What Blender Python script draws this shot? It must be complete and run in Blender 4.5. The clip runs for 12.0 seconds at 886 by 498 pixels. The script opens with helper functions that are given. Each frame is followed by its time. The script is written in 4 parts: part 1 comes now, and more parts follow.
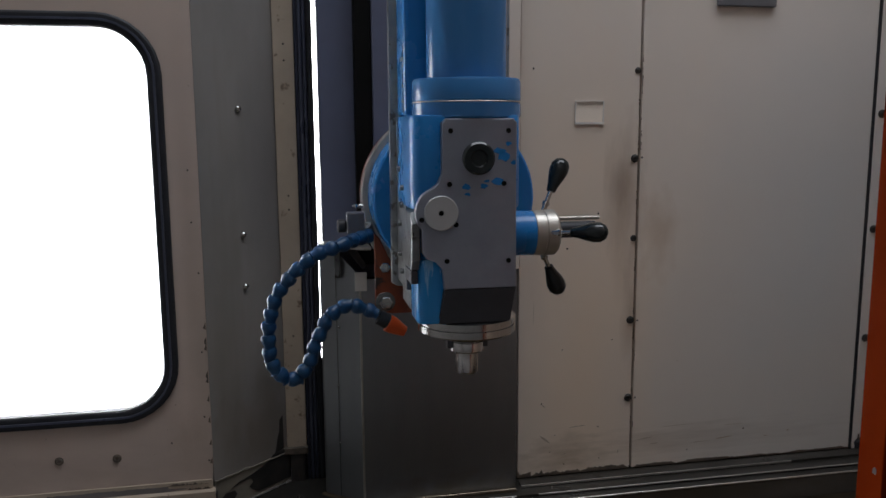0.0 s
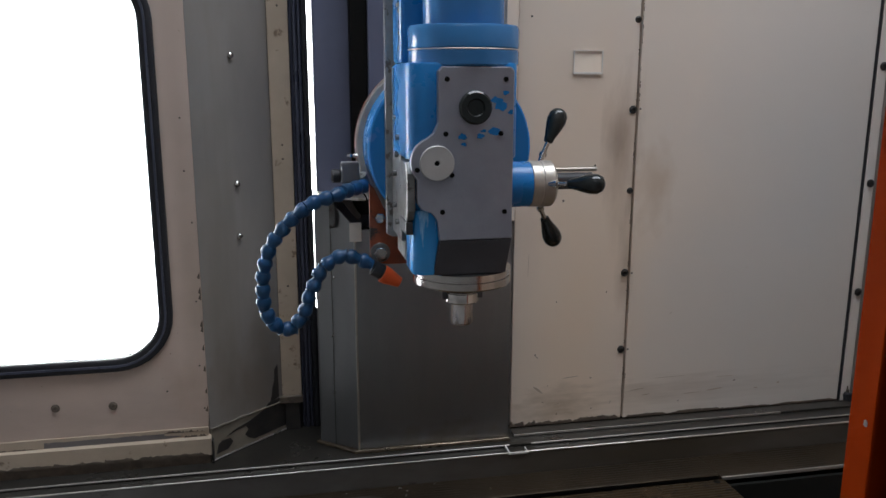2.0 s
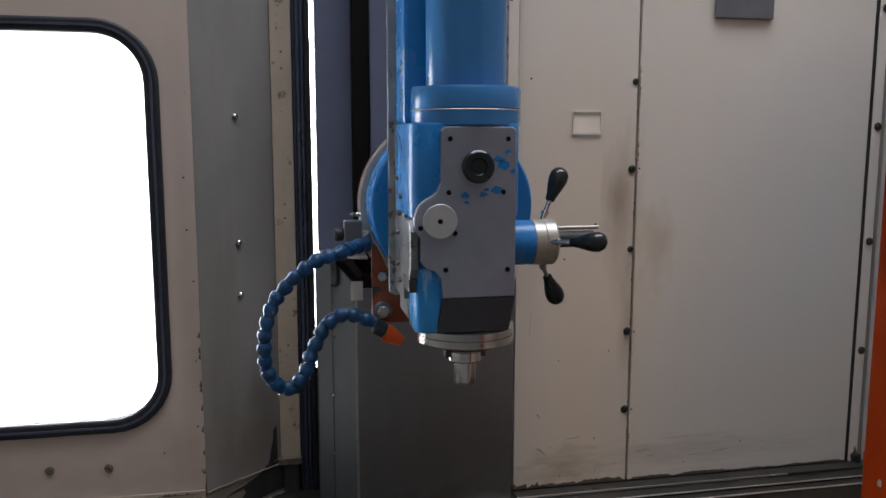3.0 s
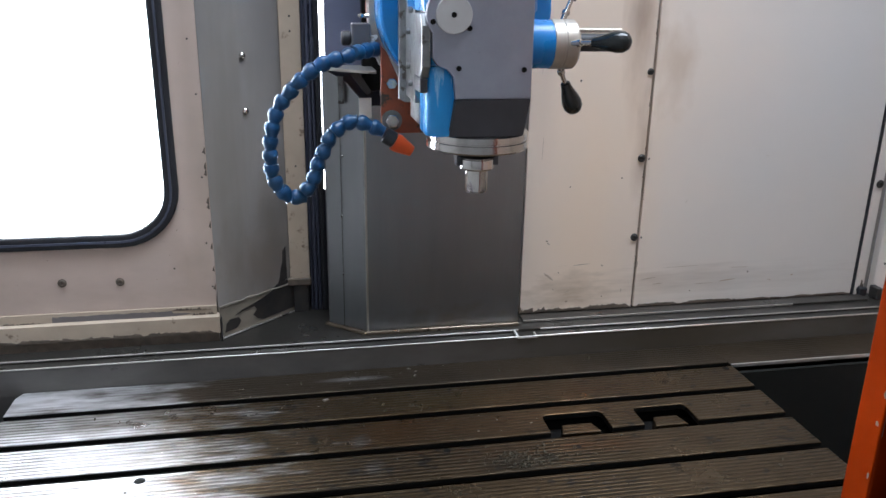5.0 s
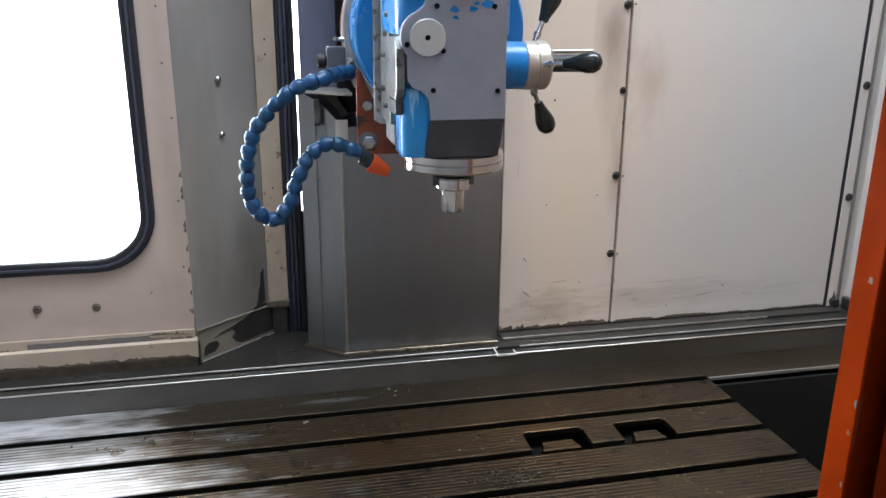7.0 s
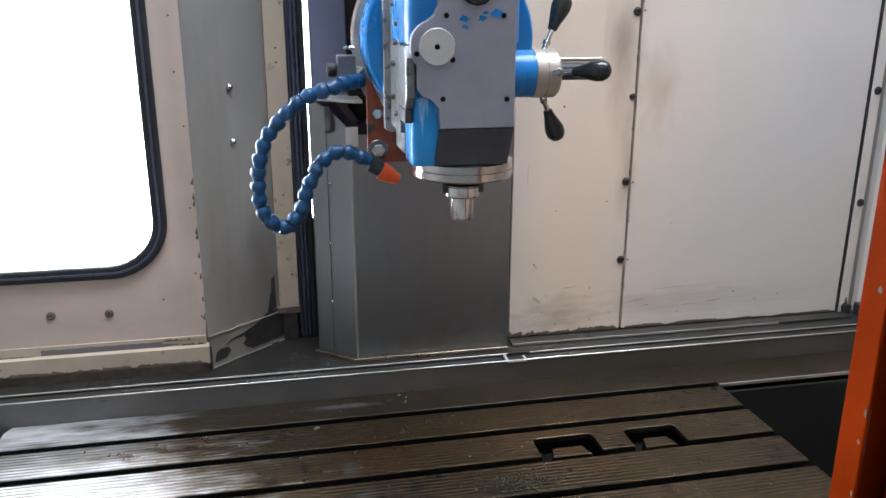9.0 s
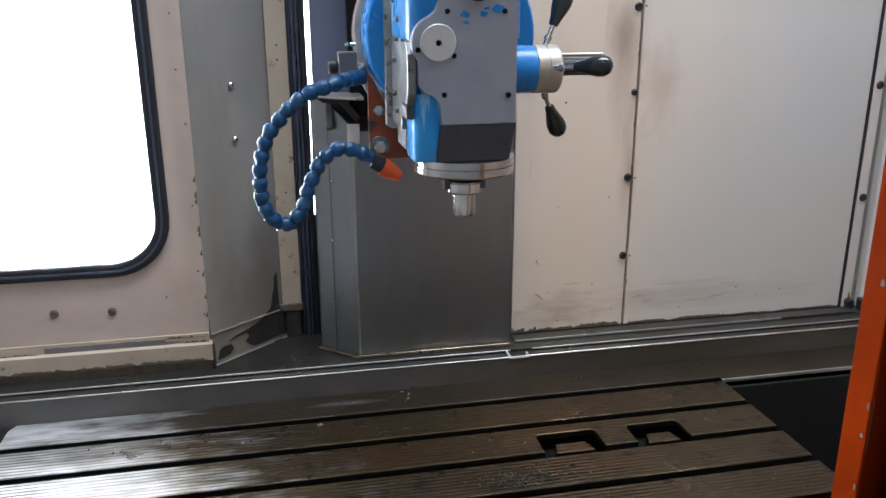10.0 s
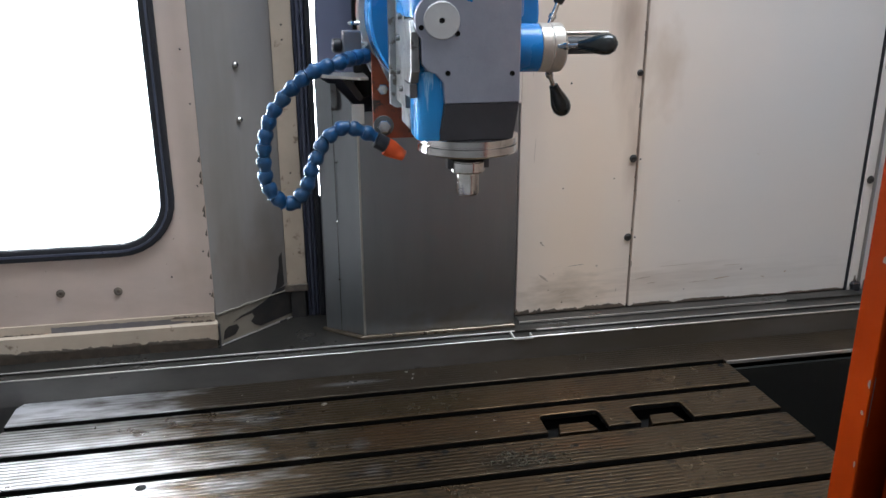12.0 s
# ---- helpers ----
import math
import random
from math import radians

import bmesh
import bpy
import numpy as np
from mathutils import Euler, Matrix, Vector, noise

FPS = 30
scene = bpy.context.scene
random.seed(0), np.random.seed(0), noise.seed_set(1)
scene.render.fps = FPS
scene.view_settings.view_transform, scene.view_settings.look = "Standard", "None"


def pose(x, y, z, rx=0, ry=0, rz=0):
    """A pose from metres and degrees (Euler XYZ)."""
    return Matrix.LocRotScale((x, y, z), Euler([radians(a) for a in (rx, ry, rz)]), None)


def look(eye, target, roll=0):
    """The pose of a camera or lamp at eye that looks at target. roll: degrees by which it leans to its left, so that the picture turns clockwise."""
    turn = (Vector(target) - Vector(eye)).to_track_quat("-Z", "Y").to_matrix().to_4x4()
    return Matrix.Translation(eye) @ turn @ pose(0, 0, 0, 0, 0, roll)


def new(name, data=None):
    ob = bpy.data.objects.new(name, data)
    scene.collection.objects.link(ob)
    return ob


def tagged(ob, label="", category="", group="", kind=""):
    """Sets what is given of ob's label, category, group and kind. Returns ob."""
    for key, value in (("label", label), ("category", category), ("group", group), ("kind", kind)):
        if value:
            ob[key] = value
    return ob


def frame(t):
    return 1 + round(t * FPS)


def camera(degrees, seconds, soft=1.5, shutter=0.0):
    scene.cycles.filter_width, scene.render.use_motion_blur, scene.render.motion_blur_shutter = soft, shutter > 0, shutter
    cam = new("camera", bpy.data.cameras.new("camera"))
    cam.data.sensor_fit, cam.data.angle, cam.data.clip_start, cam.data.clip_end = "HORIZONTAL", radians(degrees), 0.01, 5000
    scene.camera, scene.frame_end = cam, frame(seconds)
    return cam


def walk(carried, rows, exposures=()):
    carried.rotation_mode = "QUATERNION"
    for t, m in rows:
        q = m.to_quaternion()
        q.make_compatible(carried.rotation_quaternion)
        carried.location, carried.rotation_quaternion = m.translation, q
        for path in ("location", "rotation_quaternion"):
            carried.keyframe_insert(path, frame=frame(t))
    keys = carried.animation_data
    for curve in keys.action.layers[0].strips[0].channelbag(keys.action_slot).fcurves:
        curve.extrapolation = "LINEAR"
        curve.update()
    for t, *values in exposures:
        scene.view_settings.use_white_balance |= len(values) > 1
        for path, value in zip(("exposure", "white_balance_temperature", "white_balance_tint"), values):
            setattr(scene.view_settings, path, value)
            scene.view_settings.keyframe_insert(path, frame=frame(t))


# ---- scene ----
cam = camera(58.6, 12.0)
PATH = [
    (0, (-0.9, -1.929, 0.925), (-0.526, 0.014, 0.629), -0.4),
    (0.5, (-0.898, -1.927, 0.919), (-0.526, -0.007, 0.504), 0.1),
    (1, (-0.903, -1.919, 0.912), (-0.528, -0.018, 0.416), 0.1),
    (1.5, (-0.901, -1.918, 0.913), (-0.522, -0.011, 0.445), 0.1),
    (2, (-0.899, -1.92, 0.922), (-0.517, -0.002, 0.506), 0.1),
    (2.5, (-0.902, -1.921, 0.936), (-0.516, 0.016, 0.619), 0.2),
    (2.7, (-0.907, -1.923, 0.929), (-0.515, 0.022, 0.672), 0.1),
    (4.3, (-0.903, -1.884, 0.884), (-0.534, 0.017, 0.384), 0.1),
    (4.5, (-0.905, -1.889, 0.864), (-0.532, -0.003, 0.313), 0.6),
    (5, (-0.906, -1.893, 0.834), (-0.548, -0.028, 0.206), 0.9),
    (5.5, (-0.908, -1.896, 0.836), (-0.514, -0.036, 0.214), 0.8),
    (6, (-0.904, -1.901, 0.84), (-0.489, -0.039, 0.24), 0.6),
    (6.5, (-0.904, -1.9, 0.837), (-0.491, -0.038, 0.236), 0.6),
    (7, (-0.905, -1.902, 0.838), (-0.493, -0.033, 0.256), 0.4),
    (9, (-0.905, -1.906, 0.845), (-0.518, -0.029, 0.273), 0.1),
    (9.5, (-0.905, -1.906, 0.844), (-0.523, -0.029, 0.27), -0.1),
    (10, (-0.905, -1.907, 0.843), (-0.524, -0.031, 0.265), -0.2),
    (10.5, (-0.903, -1.909, 0.844), (-0.523, -0.034, 0.262), -0.2),
    (11, (-0.906, -1.908, 0.841), (-0.516, -0.033, 0.265), -0.2),
    (11.5, (-0.902, -1.91, 0.842), (-0.527, -0.035, 0.257), -0.3),
    (12, (-0.9, -1.911, 0.835), (-0.538, -0.042, 0.219), -0.2),
]

walk(cam, [(t, look(eye, target, roll)) for t, eye, target, roll in PATH],
     exposures=[(0.0, -1.65, 6350, 14), (0.5, -1.4, 6350, 14), (1.0, -1.1, 6350, 13), (2.0, -0.93, 6350, 13), (2.7, -1.05, 6350, 14), (4.3, -0.75, 6200, 12), (4.6, -0.35, 6080, 12), (5.0, 0.1, 5950, 12), (7.0, 0.18, 6100, 11), (9.0, 0.22, 6050, 11), (9.5, 0.14, 6050, 11), (10.5, 0.02, 6050, 11), (12.0, 0.0, 6050, 11)])

# ---- world and light ----
FLOOR = -0.86
world = bpy.data.worlds.new("sky")
world.use_nodes = True
scene.world = world
sky = world.node_tree.nodes.new("ShaderNodeTexSky")
sky.sky_type, sky.sun_disc, sky.sun_elevation, sky.sun_rotation = "NISHITA", False, radians(40), radians(200)
world.node_tree.links.new(sky.outputs[0], world.node_tree.nodes["Background"].inputs[0])
world.node_tree.nodes["Background"].inputs[1].default_value = 0.1


def area_lamp(name, m, width, depth, watts, colour):
    data = bpy.data.lights.new(name, "AREA")
    data.shape, data.size, data.size_y, data.energy, data.color = "RECTANGLE", width, depth, watts, colour
    ob = new(name, data)
    ob.matrix_world = m
    return ob


# assumed daylight from above: two lamps in added, unseen roof openings
area_lamp("unseen_light_machine", look((0.3, -1.0, 4.25), (0.3, -1.0, 0)), 4.0, 1.6, 300, (0.89, 0.95, 1.0))
area_lamp("unseen_light_hall", look((-1.0, -4.6, 4.25), (-1.0, -4.6, 0)), 4.0, 1.2, 28, (0.89, 0.95, 1.0))


# ---- materials ----
def material(name, base, rough=0.5, metal=0.0, second=None, amount=0.5, scale=8.0, spots=None, spot_scale=40.0, spot_level=0.62,
             bump=0.15, bump_scale=180.0, stretch=(1, 1, 1), rough_var=0.12, spec=0.5):
    """A surface with a broad and a fine variation: base and second colour by broad noise, spots by a finer one, and a fine relief."""
    m = bpy.data.materials.new(name)
    m.use_nodes = True
    n, ln = m.node_tree.nodes, m.node_tree.links
    p = n["Principled BSDF"]
    p.inputs["Metallic"].default_value = metal
    p.inputs["Specular IOR Level"].default_value = spec
    geo = n.new("ShaderNodeNewGeometry")
    mp = n.new("ShaderNodeMapping")
    mp.inputs["Scale"].default_value = stretch
    ln.new(geo.outputs["Position"], mp.inputs["Vector"])

    def noise_at(sc, detail=6.0, roughness=0.6):
        t = n.new("ShaderNodeTexNoise")
        t.inputs["Scale"].default_value, t.inputs["Detail"].default_value, t.inputs["Roughness"].default_value = sc, detail, roughness
        ln.new(mp.outputs[0], t.inputs["Vector"])
        return t.outputs["Fac"]

    def ramp(fac, lo, hi):
        r = n.new("ShaderNodeMapRange")
        r.inputs["From Min"].default_value, r.inputs["From Max"].default_value = lo, hi
        ln.new(fac, r.inputs["Value"])
        return r.outputs[0]

    def mix(fac, a, b):
        x = n.new("ShaderNodeMix")
        x.data_type = "RGBA"
        ln.new(fac, x.inputs["Factor"])
        for socket, v in ((x.inputs["A"], a), (x.inputs["B"], b)):
            if isinstance(v, tuple):
                socket.default_value = (*v, 1)
            else:
                ln.new(v, socket)
        return x.outputs["Result"]

    broad = noise_at(scale)
    second = second or tuple(c * 0.8 for c in base)
    colour = mix(ramp(broad, 0.5 - 0.25 / max(amount, 0.05) * 0.5, 0.5 + 0.25), base, second)
    if spots:
        colour = mix(ramp(noise_at(spot_scale, 8.0, 0.65), spot_level, spot_level + 0.05), colour, spots)
    ln.new(colour, p.inputs["Base Color"])
    fine = noise_at(bump_scale, 4.0)
    r = n.new("ShaderNodeMapRange")
    r.inputs["To Min"].default_value, r.inputs["To Max"].default_value = max(rough - rough_var, 0.03), min(rough + rough_var, 1)
    ln.new(broad, r.inputs["Value"])
    ln.new(r.outputs[0], p.inputs["Roughness"])
    b = n.new("ShaderNodeBump")
    b.inputs["Strength"].default_value, b.inputs["Distance"].default_value = bump, 0.001
    ln.new(fine, b.inputs["Height"])
    ln.new(b.outputs[0], p.inputs["Normal"])
    return m


def stained_or_lit(m, place, size, colour, strength, grain=(16, 16, 16), wide=1.0, uneven=1.1):
    """Adds a soft-edged, broken patch of that colour round a place: a stain, or painted light."""
    n, ln = m.node_tree.nodes, m.node_tree.links
    p = n["Principled BSDF"]
    before = p.inputs["Base Color"].links[0].from_socket
    geo = n.new("ShaderNodeNewGeometry")
    sub = n.new("ShaderNodeVectorMath")
    sub.operation = "SUBTRACT"
    sub.inputs[1].default_value = place
    div = n.new("ShaderNodeVectorMath")
    div.operation = "DIVIDE"
    div.inputs[1].default_value = size
    length = n.new("ShaderNodeVectorMath")
    length.operation = "LENGTH"
    ln.new(geo.outputs["Position"], sub.inputs[0])
    ln.new(sub.outputs[0], div.inputs[0])
    ln.new(div.outputs[0], length.inputs[0])
    t = n.new("ShaderNodeTexNoise")
    t.inputs["Scale"].default_value, t.inputs["Detail"].default_value = 1.0, 7.0
    mp = n.new("ShaderNodeMapping")
    mp.inputs["Scale"].default_value = grain
    ln.new(geo.outputs["Position"], mp.inputs["Vector"])
    ln.new(mp.outputs[0], t.inputs["Vector"])
    add = n.new("ShaderNodeMath")
    add.operation = "MULTIPLY_ADD"
    add.inputs[1].default_value = uneven
    ln.new(t.outputs["Fac"], add.inputs[0])
    ln.new(length.outputs["Value"], add.inputs[2])
    r = n.new("ShaderNodeMapRange")
    r.inputs["From Min"].default_value, r.inputs["From Max"].default_value = uneven * 0.5, uneven * 0.5 + wide
    r.inputs["To Min"].default_value, r.inputs["To Max"].default_value = strength, 0.0
    ln.new(add.outputs[0], r.inputs["Value"])
    x = n.new("ShaderNodeMix")
    x.data_type = "RGBA"
    ln.new(r.outputs[0], x.inputs["Factor"])
    ln.new(before, x.inputs["A"])
    x.inputs["B"].default_value = (*colour, 1)
    ln.new(x.outputs["Result"], p.inputs["Base Color"])
    return m


def grooved(m, pitch, depth, streak, least):
    """Adds machined lines that run along x: even ones, and uneven streaks."""
    n, ln = m.node_tree.nodes, m.node_tree.links
    p = n["Principled BSDF"]
    old = p.inputs["Normal"].links[0].from_node
    geo = n.new("ShaderNodeNewGeometry")
    w = n.new("ShaderNodeTexWave")
    w.wave_type, w.bands_direction, w.wave_profile = "BANDS", "Y", "SIN"
    w.inputs["Scale"].default_value = 0.314 / pitch
    w.inputs["Distortion"].default_value, w.inputs["Detail"].default_value, w.inputs["Detail Scale"].default_value = 0.5, 2.0, 0.6
    ln.new(geo.outputs["Position"], w.inputs["Vector"])
    mp = n.new("ShaderNodeMapping")
    mp.inputs["Scale"].default_value = (24.0, 280.0, 1.0)
    ln.new(geo.outputs["Position"], mp.inputs["Vector"])
    t = n.new("ShaderNodeTexNoise")
    t.inputs["Scale"].default_value, t.inputs["Detail"].default_value, t.inputs["Roughness"].default_value = 1.0, 3.0, 0.55
    ln.new(mp.outputs[0], t.inputs["Vector"])
    wear = n.new("ShaderNodeTexNoise")
    wear.inputs["Scale"].default_value, wear.inputs["Detail"].default_value = 3.2, 4.0
    ln.new(geo.outputs["Position"], wear.inputs["Vector"])
    keep = n.new("ShaderNodeMapRange")
    keep.inputs["From Min"].default_value, keep.inputs["From Max"].default_value = 0.44, 0.60
    keep.inputs["To Min"].default_value = least
    ln.new(wear.outputs["Fac"], keep.inputs["Value"])
    lines = n.new("ShaderNodeMath")
    lines.operation = "MULTIPLY"
    ln.new(w.outputs["Fac"], lines.inputs[0])
    ln.new(keep.outputs[0], lines.inputs[1])
    # dark valleys in the colour draw the specular lines of the ridges
    valley_dark = n.new("ShaderNodeMapRange")
    valley_dark.inputs["From Min"].default_value, valley_dark.inputs["From Max"].default_value = 0.15, 0.65
    valley_dark.inputs["To Min"].default_value, valley_dark.inputs["To Max"].default_value = 0.82, 0.0
    ln.new(w.outputs["Fac"], valley_dark.inputs["Value"])
    held = n.new("ShaderNodeMath")
    held.operation = "MULTIPLY"
    ln.new(valley_dark.outputs[0], held.inputs[0])
    ln.new(keep.outputs[0], held.inputs[1])
    x = n.new("ShaderNodeMix")
    x.data_type = "RGBA"
    ln.new(held.outputs[0], x.inputs["Factor"])
    ln.new(p.inputs["Base Color"].links[0].from_socket, x.inputs["A"])
    x.inputs["B"].default_value = (0.022, 0.018, 0.013, 1)
    ln.new(x.outputs["Result"], p.inputs["Base Color"])
    before = old
    for fac, d in ((lines.outputs[0], depth), (t.outputs["Fac"], streak)):
        b = n.new("ShaderNodeBump")
        b.inputs["Strength"].default_value, b.inputs["Distance"].default_value = 1.0, d
        ln.new(fac, b.inputs["Height"])
        ln.new(before.outputs[0], b.inputs["Normal"])
        before = b
    ln.new(before.outputs[0], p.inputs["Normal"])
    return m


def glow(name, colour, strength):
    m = bpy.data.materials.new(name)
    m.use_nodes = True
    p = m.node_tree.nodes["Principled BSDF"]
    p.inputs["Base Color"].default_value = (0, 0, 0, 1)
    p.inputs["Emission Color"].default_value = (*colour, 1)
    p.inputs["Emission Strength"].default_value = strength
    return m


def clear(name, colour, rough):
    m = bpy.data.materials.new(name)
    m.use_nodes = True
    p = m.node_tree.nodes["Principled BSDF"]
    p.inputs["Base Color"].default_value = (*colour, 1)
    p.inputs["Transmission Weight"].default_value, p.inputs["Roughness"].default_value, p.inputs["IOR"].default_value = 1.0, rough, 1.3
    return m


CREAM = (0.72, 0.63, 0.535)
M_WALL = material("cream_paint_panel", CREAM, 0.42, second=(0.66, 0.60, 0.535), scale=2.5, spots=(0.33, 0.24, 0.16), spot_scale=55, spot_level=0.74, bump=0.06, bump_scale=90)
# Broad tan tone over the left panel.
stained_or_lit(M_WALL, (-0.16, 0, 0.40), (0.24, 0.2, 0.85), (0.75, 0.60, 0.45), 0.85, (5, 5, 3))
stained_or_lit(M_WALL, (-0.058, 0, 0.775), (0.042, 0.2, 0.09), (0.37, 0.31, 0.27), 0.6, (9, 9, 5), 0.8, 1.1)
stained_or_lit(M_WALL, (-0.055, 0, 0.58), (0.042, 0.2, 0.16), (0.56, 0.44, 0.33), 0.6, (9, 9, 4), 0.8, 1.1)
stained_or_lit(M_WALL, (-0.29, 0, 0.62), (0.05, 0.2, 0.25), (0.56, 0.47, 0.40), 0.5, (12, 12, 4), 1.0, 1.3)
stained_or_lit(M_WALL, (-0.045, 0, 0.76), (0.06, 0.2, 0.22), (0.30, 0.21, 0.14), 0.62, (26, 26, 7), 1.0, 1.5)
stained_or_lit(M_WALL, (-0.02, 0, 0.45), (0.03, 0.2, 0.2), (0.42, 0.32, 0.23), 0.6, (26, 26, 7), 1.0, 1.5)
stained_or_lit(M_WALL, (0.05, 0, 0.66), (0.075, 0.2, 0.13), (0.50, 0.38, 0.27), 0.6, (22, 22, 14), 1.0, 1.8)
stained_or_lit(M_WALL, (0.22, 0, 0.075), (0.5, 0.2, 0.06), (0.40, 0.32, 0.25), 0.5, (7, 7, 80), 0.9, 2.0)
stained_or_lit(M_WALL, (-0.2, 0, 0.05), (0.16, 0.2, 0.08), (0.40, 0.31, 0.22), 0.7, (14, 14, 50), 0.9, 2.0)
# Cooler, dimmer light towards the right, put into the panel's colour.
stained_or_lit(M_WALL, (0.54, 0, 0.60), (0.52, 0.5, 1.2), (0.575, 0.59, 0.59), 0.9, (2, 2, 1))
M_WALL_L = material("cream_paint_aged", (0.60, 0.470, 0.385), 0.45, second=(0.50, 0.405, 0.34), scale=3.0, spots=(0.16, 0.11, 0.08), spot_scale=45, spot_level=0.69, bump=0.1, bump_scale=90)
stained_or_lit(M_WALL_L, (-1.12, -0.03, 0.4), (0.05, 0.2, 0.5), (0.36, 0.29, 0.23), 0.6)
M_GREY_PANEL = material("grey_coated_panel", (0.30, 0.276, 0.252), 0.38, second=(0.207, 0.192, 0.178), scale=5, spots=(0.08, 0.07, 0.06), spot_scale=40, spot_level=0.73, bump=0.1, stretch=(1, 1, 0.4))
stained_or_lit(M_GREY_PANEL, (-0.97, 0.08, 0.22), (0.05, 0.2, 0.2), (0.14, 0.125, 0.11), 0.7)
stained_or_lit(M_GREY_PANEL, (-1.08, 0.0, 0.45), (0.04, 0.2, 0.4), (0.20, 0.175, 0.145), 0.6)
stained_or_lit(M_GREY_PANEL, (-0.96, 0.09, 0.85), (0.07, 0.2, 0.35), (0.17, 0.155, 0.15), 0.65, (10, 10, 2.5))
stained_or_lit(M_WALL_L, (-1.135, -0.03, 0.75), (0.03, 0.2, 0.5), (0.40, 0.31, 0.25), 0.5, (14, 14, 3))
stained_or_lit(M_GREY_PANEL, (-1.05, 0.02, 0.5), (0.05, 0.2, 0.6), (0.20, 0.18, 0.155), 0.6, (45, 45, 4), 1.0, 1.9)
stained_or_lit(M_GREY_PANEL, (-1.0, 0.05, 0.15), (0.14, 0.2, 0.18), (0.20, 0.17, 0.14), 0.8, (30, 30, 12), 1.0, 1.9)
stained_or_lit(M_WALL_L, (-1.3, -0.03, 0.13), (0.4, 0.2, 0.06), (0.42, 0.33, 0.27), 0.6, (14, 14, 30), 1.0, 1.8)
stained_or_lit(M_WALL_L, (-1.17, -0.03, 0.21), (0.05, 0.2, 0.09), (0.38, 0.29, 0.22), 0.5, (22, 22, 16), 1.0, 1.6)
stained_or_lit(M_WALL_L, (-1.62, -0.03, 0.15), (0.22, 0.2, 0.10), (0.42, 0.33, 0.27), 0.5, (9, 9, 9), 1.0, 1.4)
M_STRIP = material("cream_strip", (0.50, 0.41, 0.31), 0.45, second=(0.39, 0.315, 0.235), scale=9, spots=(0.20, 0.145, 0.10), spot_scale=22, spot_level=0.61, bump=0.12)
M_SCUFF = material("dark_scuff", (0.34, 0.27, 0.20), 0.5, second=(0.50, 0.42, 0.34), scale=120, bump=0.1)
M_BOLT = material("blackened_bolt", (0.018, 0.017, 0.016), 0.42, second=(0.03, 0.028, 0.025), scale=90, bump=0.1)
M_SWARF = material("dull_metal_chips", (0.030, 0.028, 0.020), 0.75, spec=0.15, second=(0.075, 0.066, 0.045), scale=140, bump=0.2)
M_CHIP = material("bare_oily_metal", (0.034, 0.033, 0.034), 0.38, metal=0.3, second=(0.065, 0.058, 0.05), scale=30, bump=0.3, bump_scale=220)
M_STAINLESS = material("brushed_stainless", (0.292, 0.306, 0.318), 0.34, metal=0.9, second=(0.252, 0.262, 0.272), scale=4, bump=0.07, bump_scale=60, stretch=(5, 5, 0.8))
stained_or_lit(M_STAINLESS, (-0.56, -0.06, 0.34), (0.3, 0.2, 0.4), (0.235, 0.235, 0.25), 0.55, (14, 14, 2), 1.0, 1.6)
stained_or_lit(M_STAINLESS, (-0.5, -0.06, 0.01), (0.25, 0.2, 0.06), (0.20, 0.16, 0.12), 0.7, (20, 20, 30), 1.0, 1.8)
M_STAINLESS_L = material("light_steel_edge", (0.62, 0.60, 0.56), 0.34, metal=0.85, second=(0.45, 0.43, 0.40), scale=20, bump=0.2)
M_SLATE = material("slate_grey_paint", (0.120, 0.135, 0.20), 0.36, second=(0.10, 0.108, 0.155), scale=5, bump=0.1)
M_LEDGE = material("oily_grey_sheet", (0.056, 0.052, 0.045), 0.30, metal=0.4, second=(0.026, 0.024, 0.02), scale=6, spots=(0.11, 0.10, 0.09), spot_scale=22, spot_level=0.72, bump=0.25, bump_scale=130)
# Window sheen of the left end put into the pale base; the rest darkened.
M_FRONT = material("smeared_grey_sheet", (0.20, 0.190, 0.178), 0.34, metal=0.5, second=(0.06, 0.055, 0.048), scale=4, spots=(0.04, 0.035, 0.03), spot_scale=14, spot_level=0.62, bump=0.25, stretch=(0.5, 1, 1))
stained_or_lit(M_FRONT, (0.05, -0.14, -0.03), (1.0, 0.3, 0.3), (0.072, 0.060, 0.043), 0.92, (6, 6, 20))
M_BRIGHT = material("bright_edge_metal", (0.80, 0.78, 0.75), 0.30, metal=0.9, second=(0.50, 0.46, 0.40), scale=14, bump=0.3)
M_SHEET = material("oily_brown_sheet", (0.070, 0.052, 0.033), 0.36, metal=0.7, second=(0.044, 0.032, 0.020), scale=6, spots=(0.10, 0.092, 0.082), spot_scale=26, spot_level=0.72, bump=0.25, bump_scale=160)
stained_or_lit(M_SHEET, (-0.80, -0.195, -0.05), (0.13, 0.018, 0.2), (0.24, 0.23, 0.22), 0.85, (12, 60, 16), 0.8, 1.0)
# Window glare on the left end, painted as a pale patch.
stained_or_lit(M_SHEET, (-1.52, -0.2, -0.05), (0.66, 0.40, 0.3), (0.70, 0.70, 0.71), 1.0, (12, 48, 5), 0.6, 1.2)
M_TABLE = material("oily_cast_iron", (0.122, 0.084, 0.046), 0.31, metal=0.85, second=(0.064, 0.042, 0.020), scale=7, spots=(0.022, 0.018, 0.014), spot_scale=30, spot_level=0.575, bump=0.55, bump_scale=330, rough_var=0.16)
stained_or_lit(M_TABLE, (-0.72, -0.44, -0.05), (0.17, 0.10, 0.2), (0.125, 0.062, 0.022), 0.85)
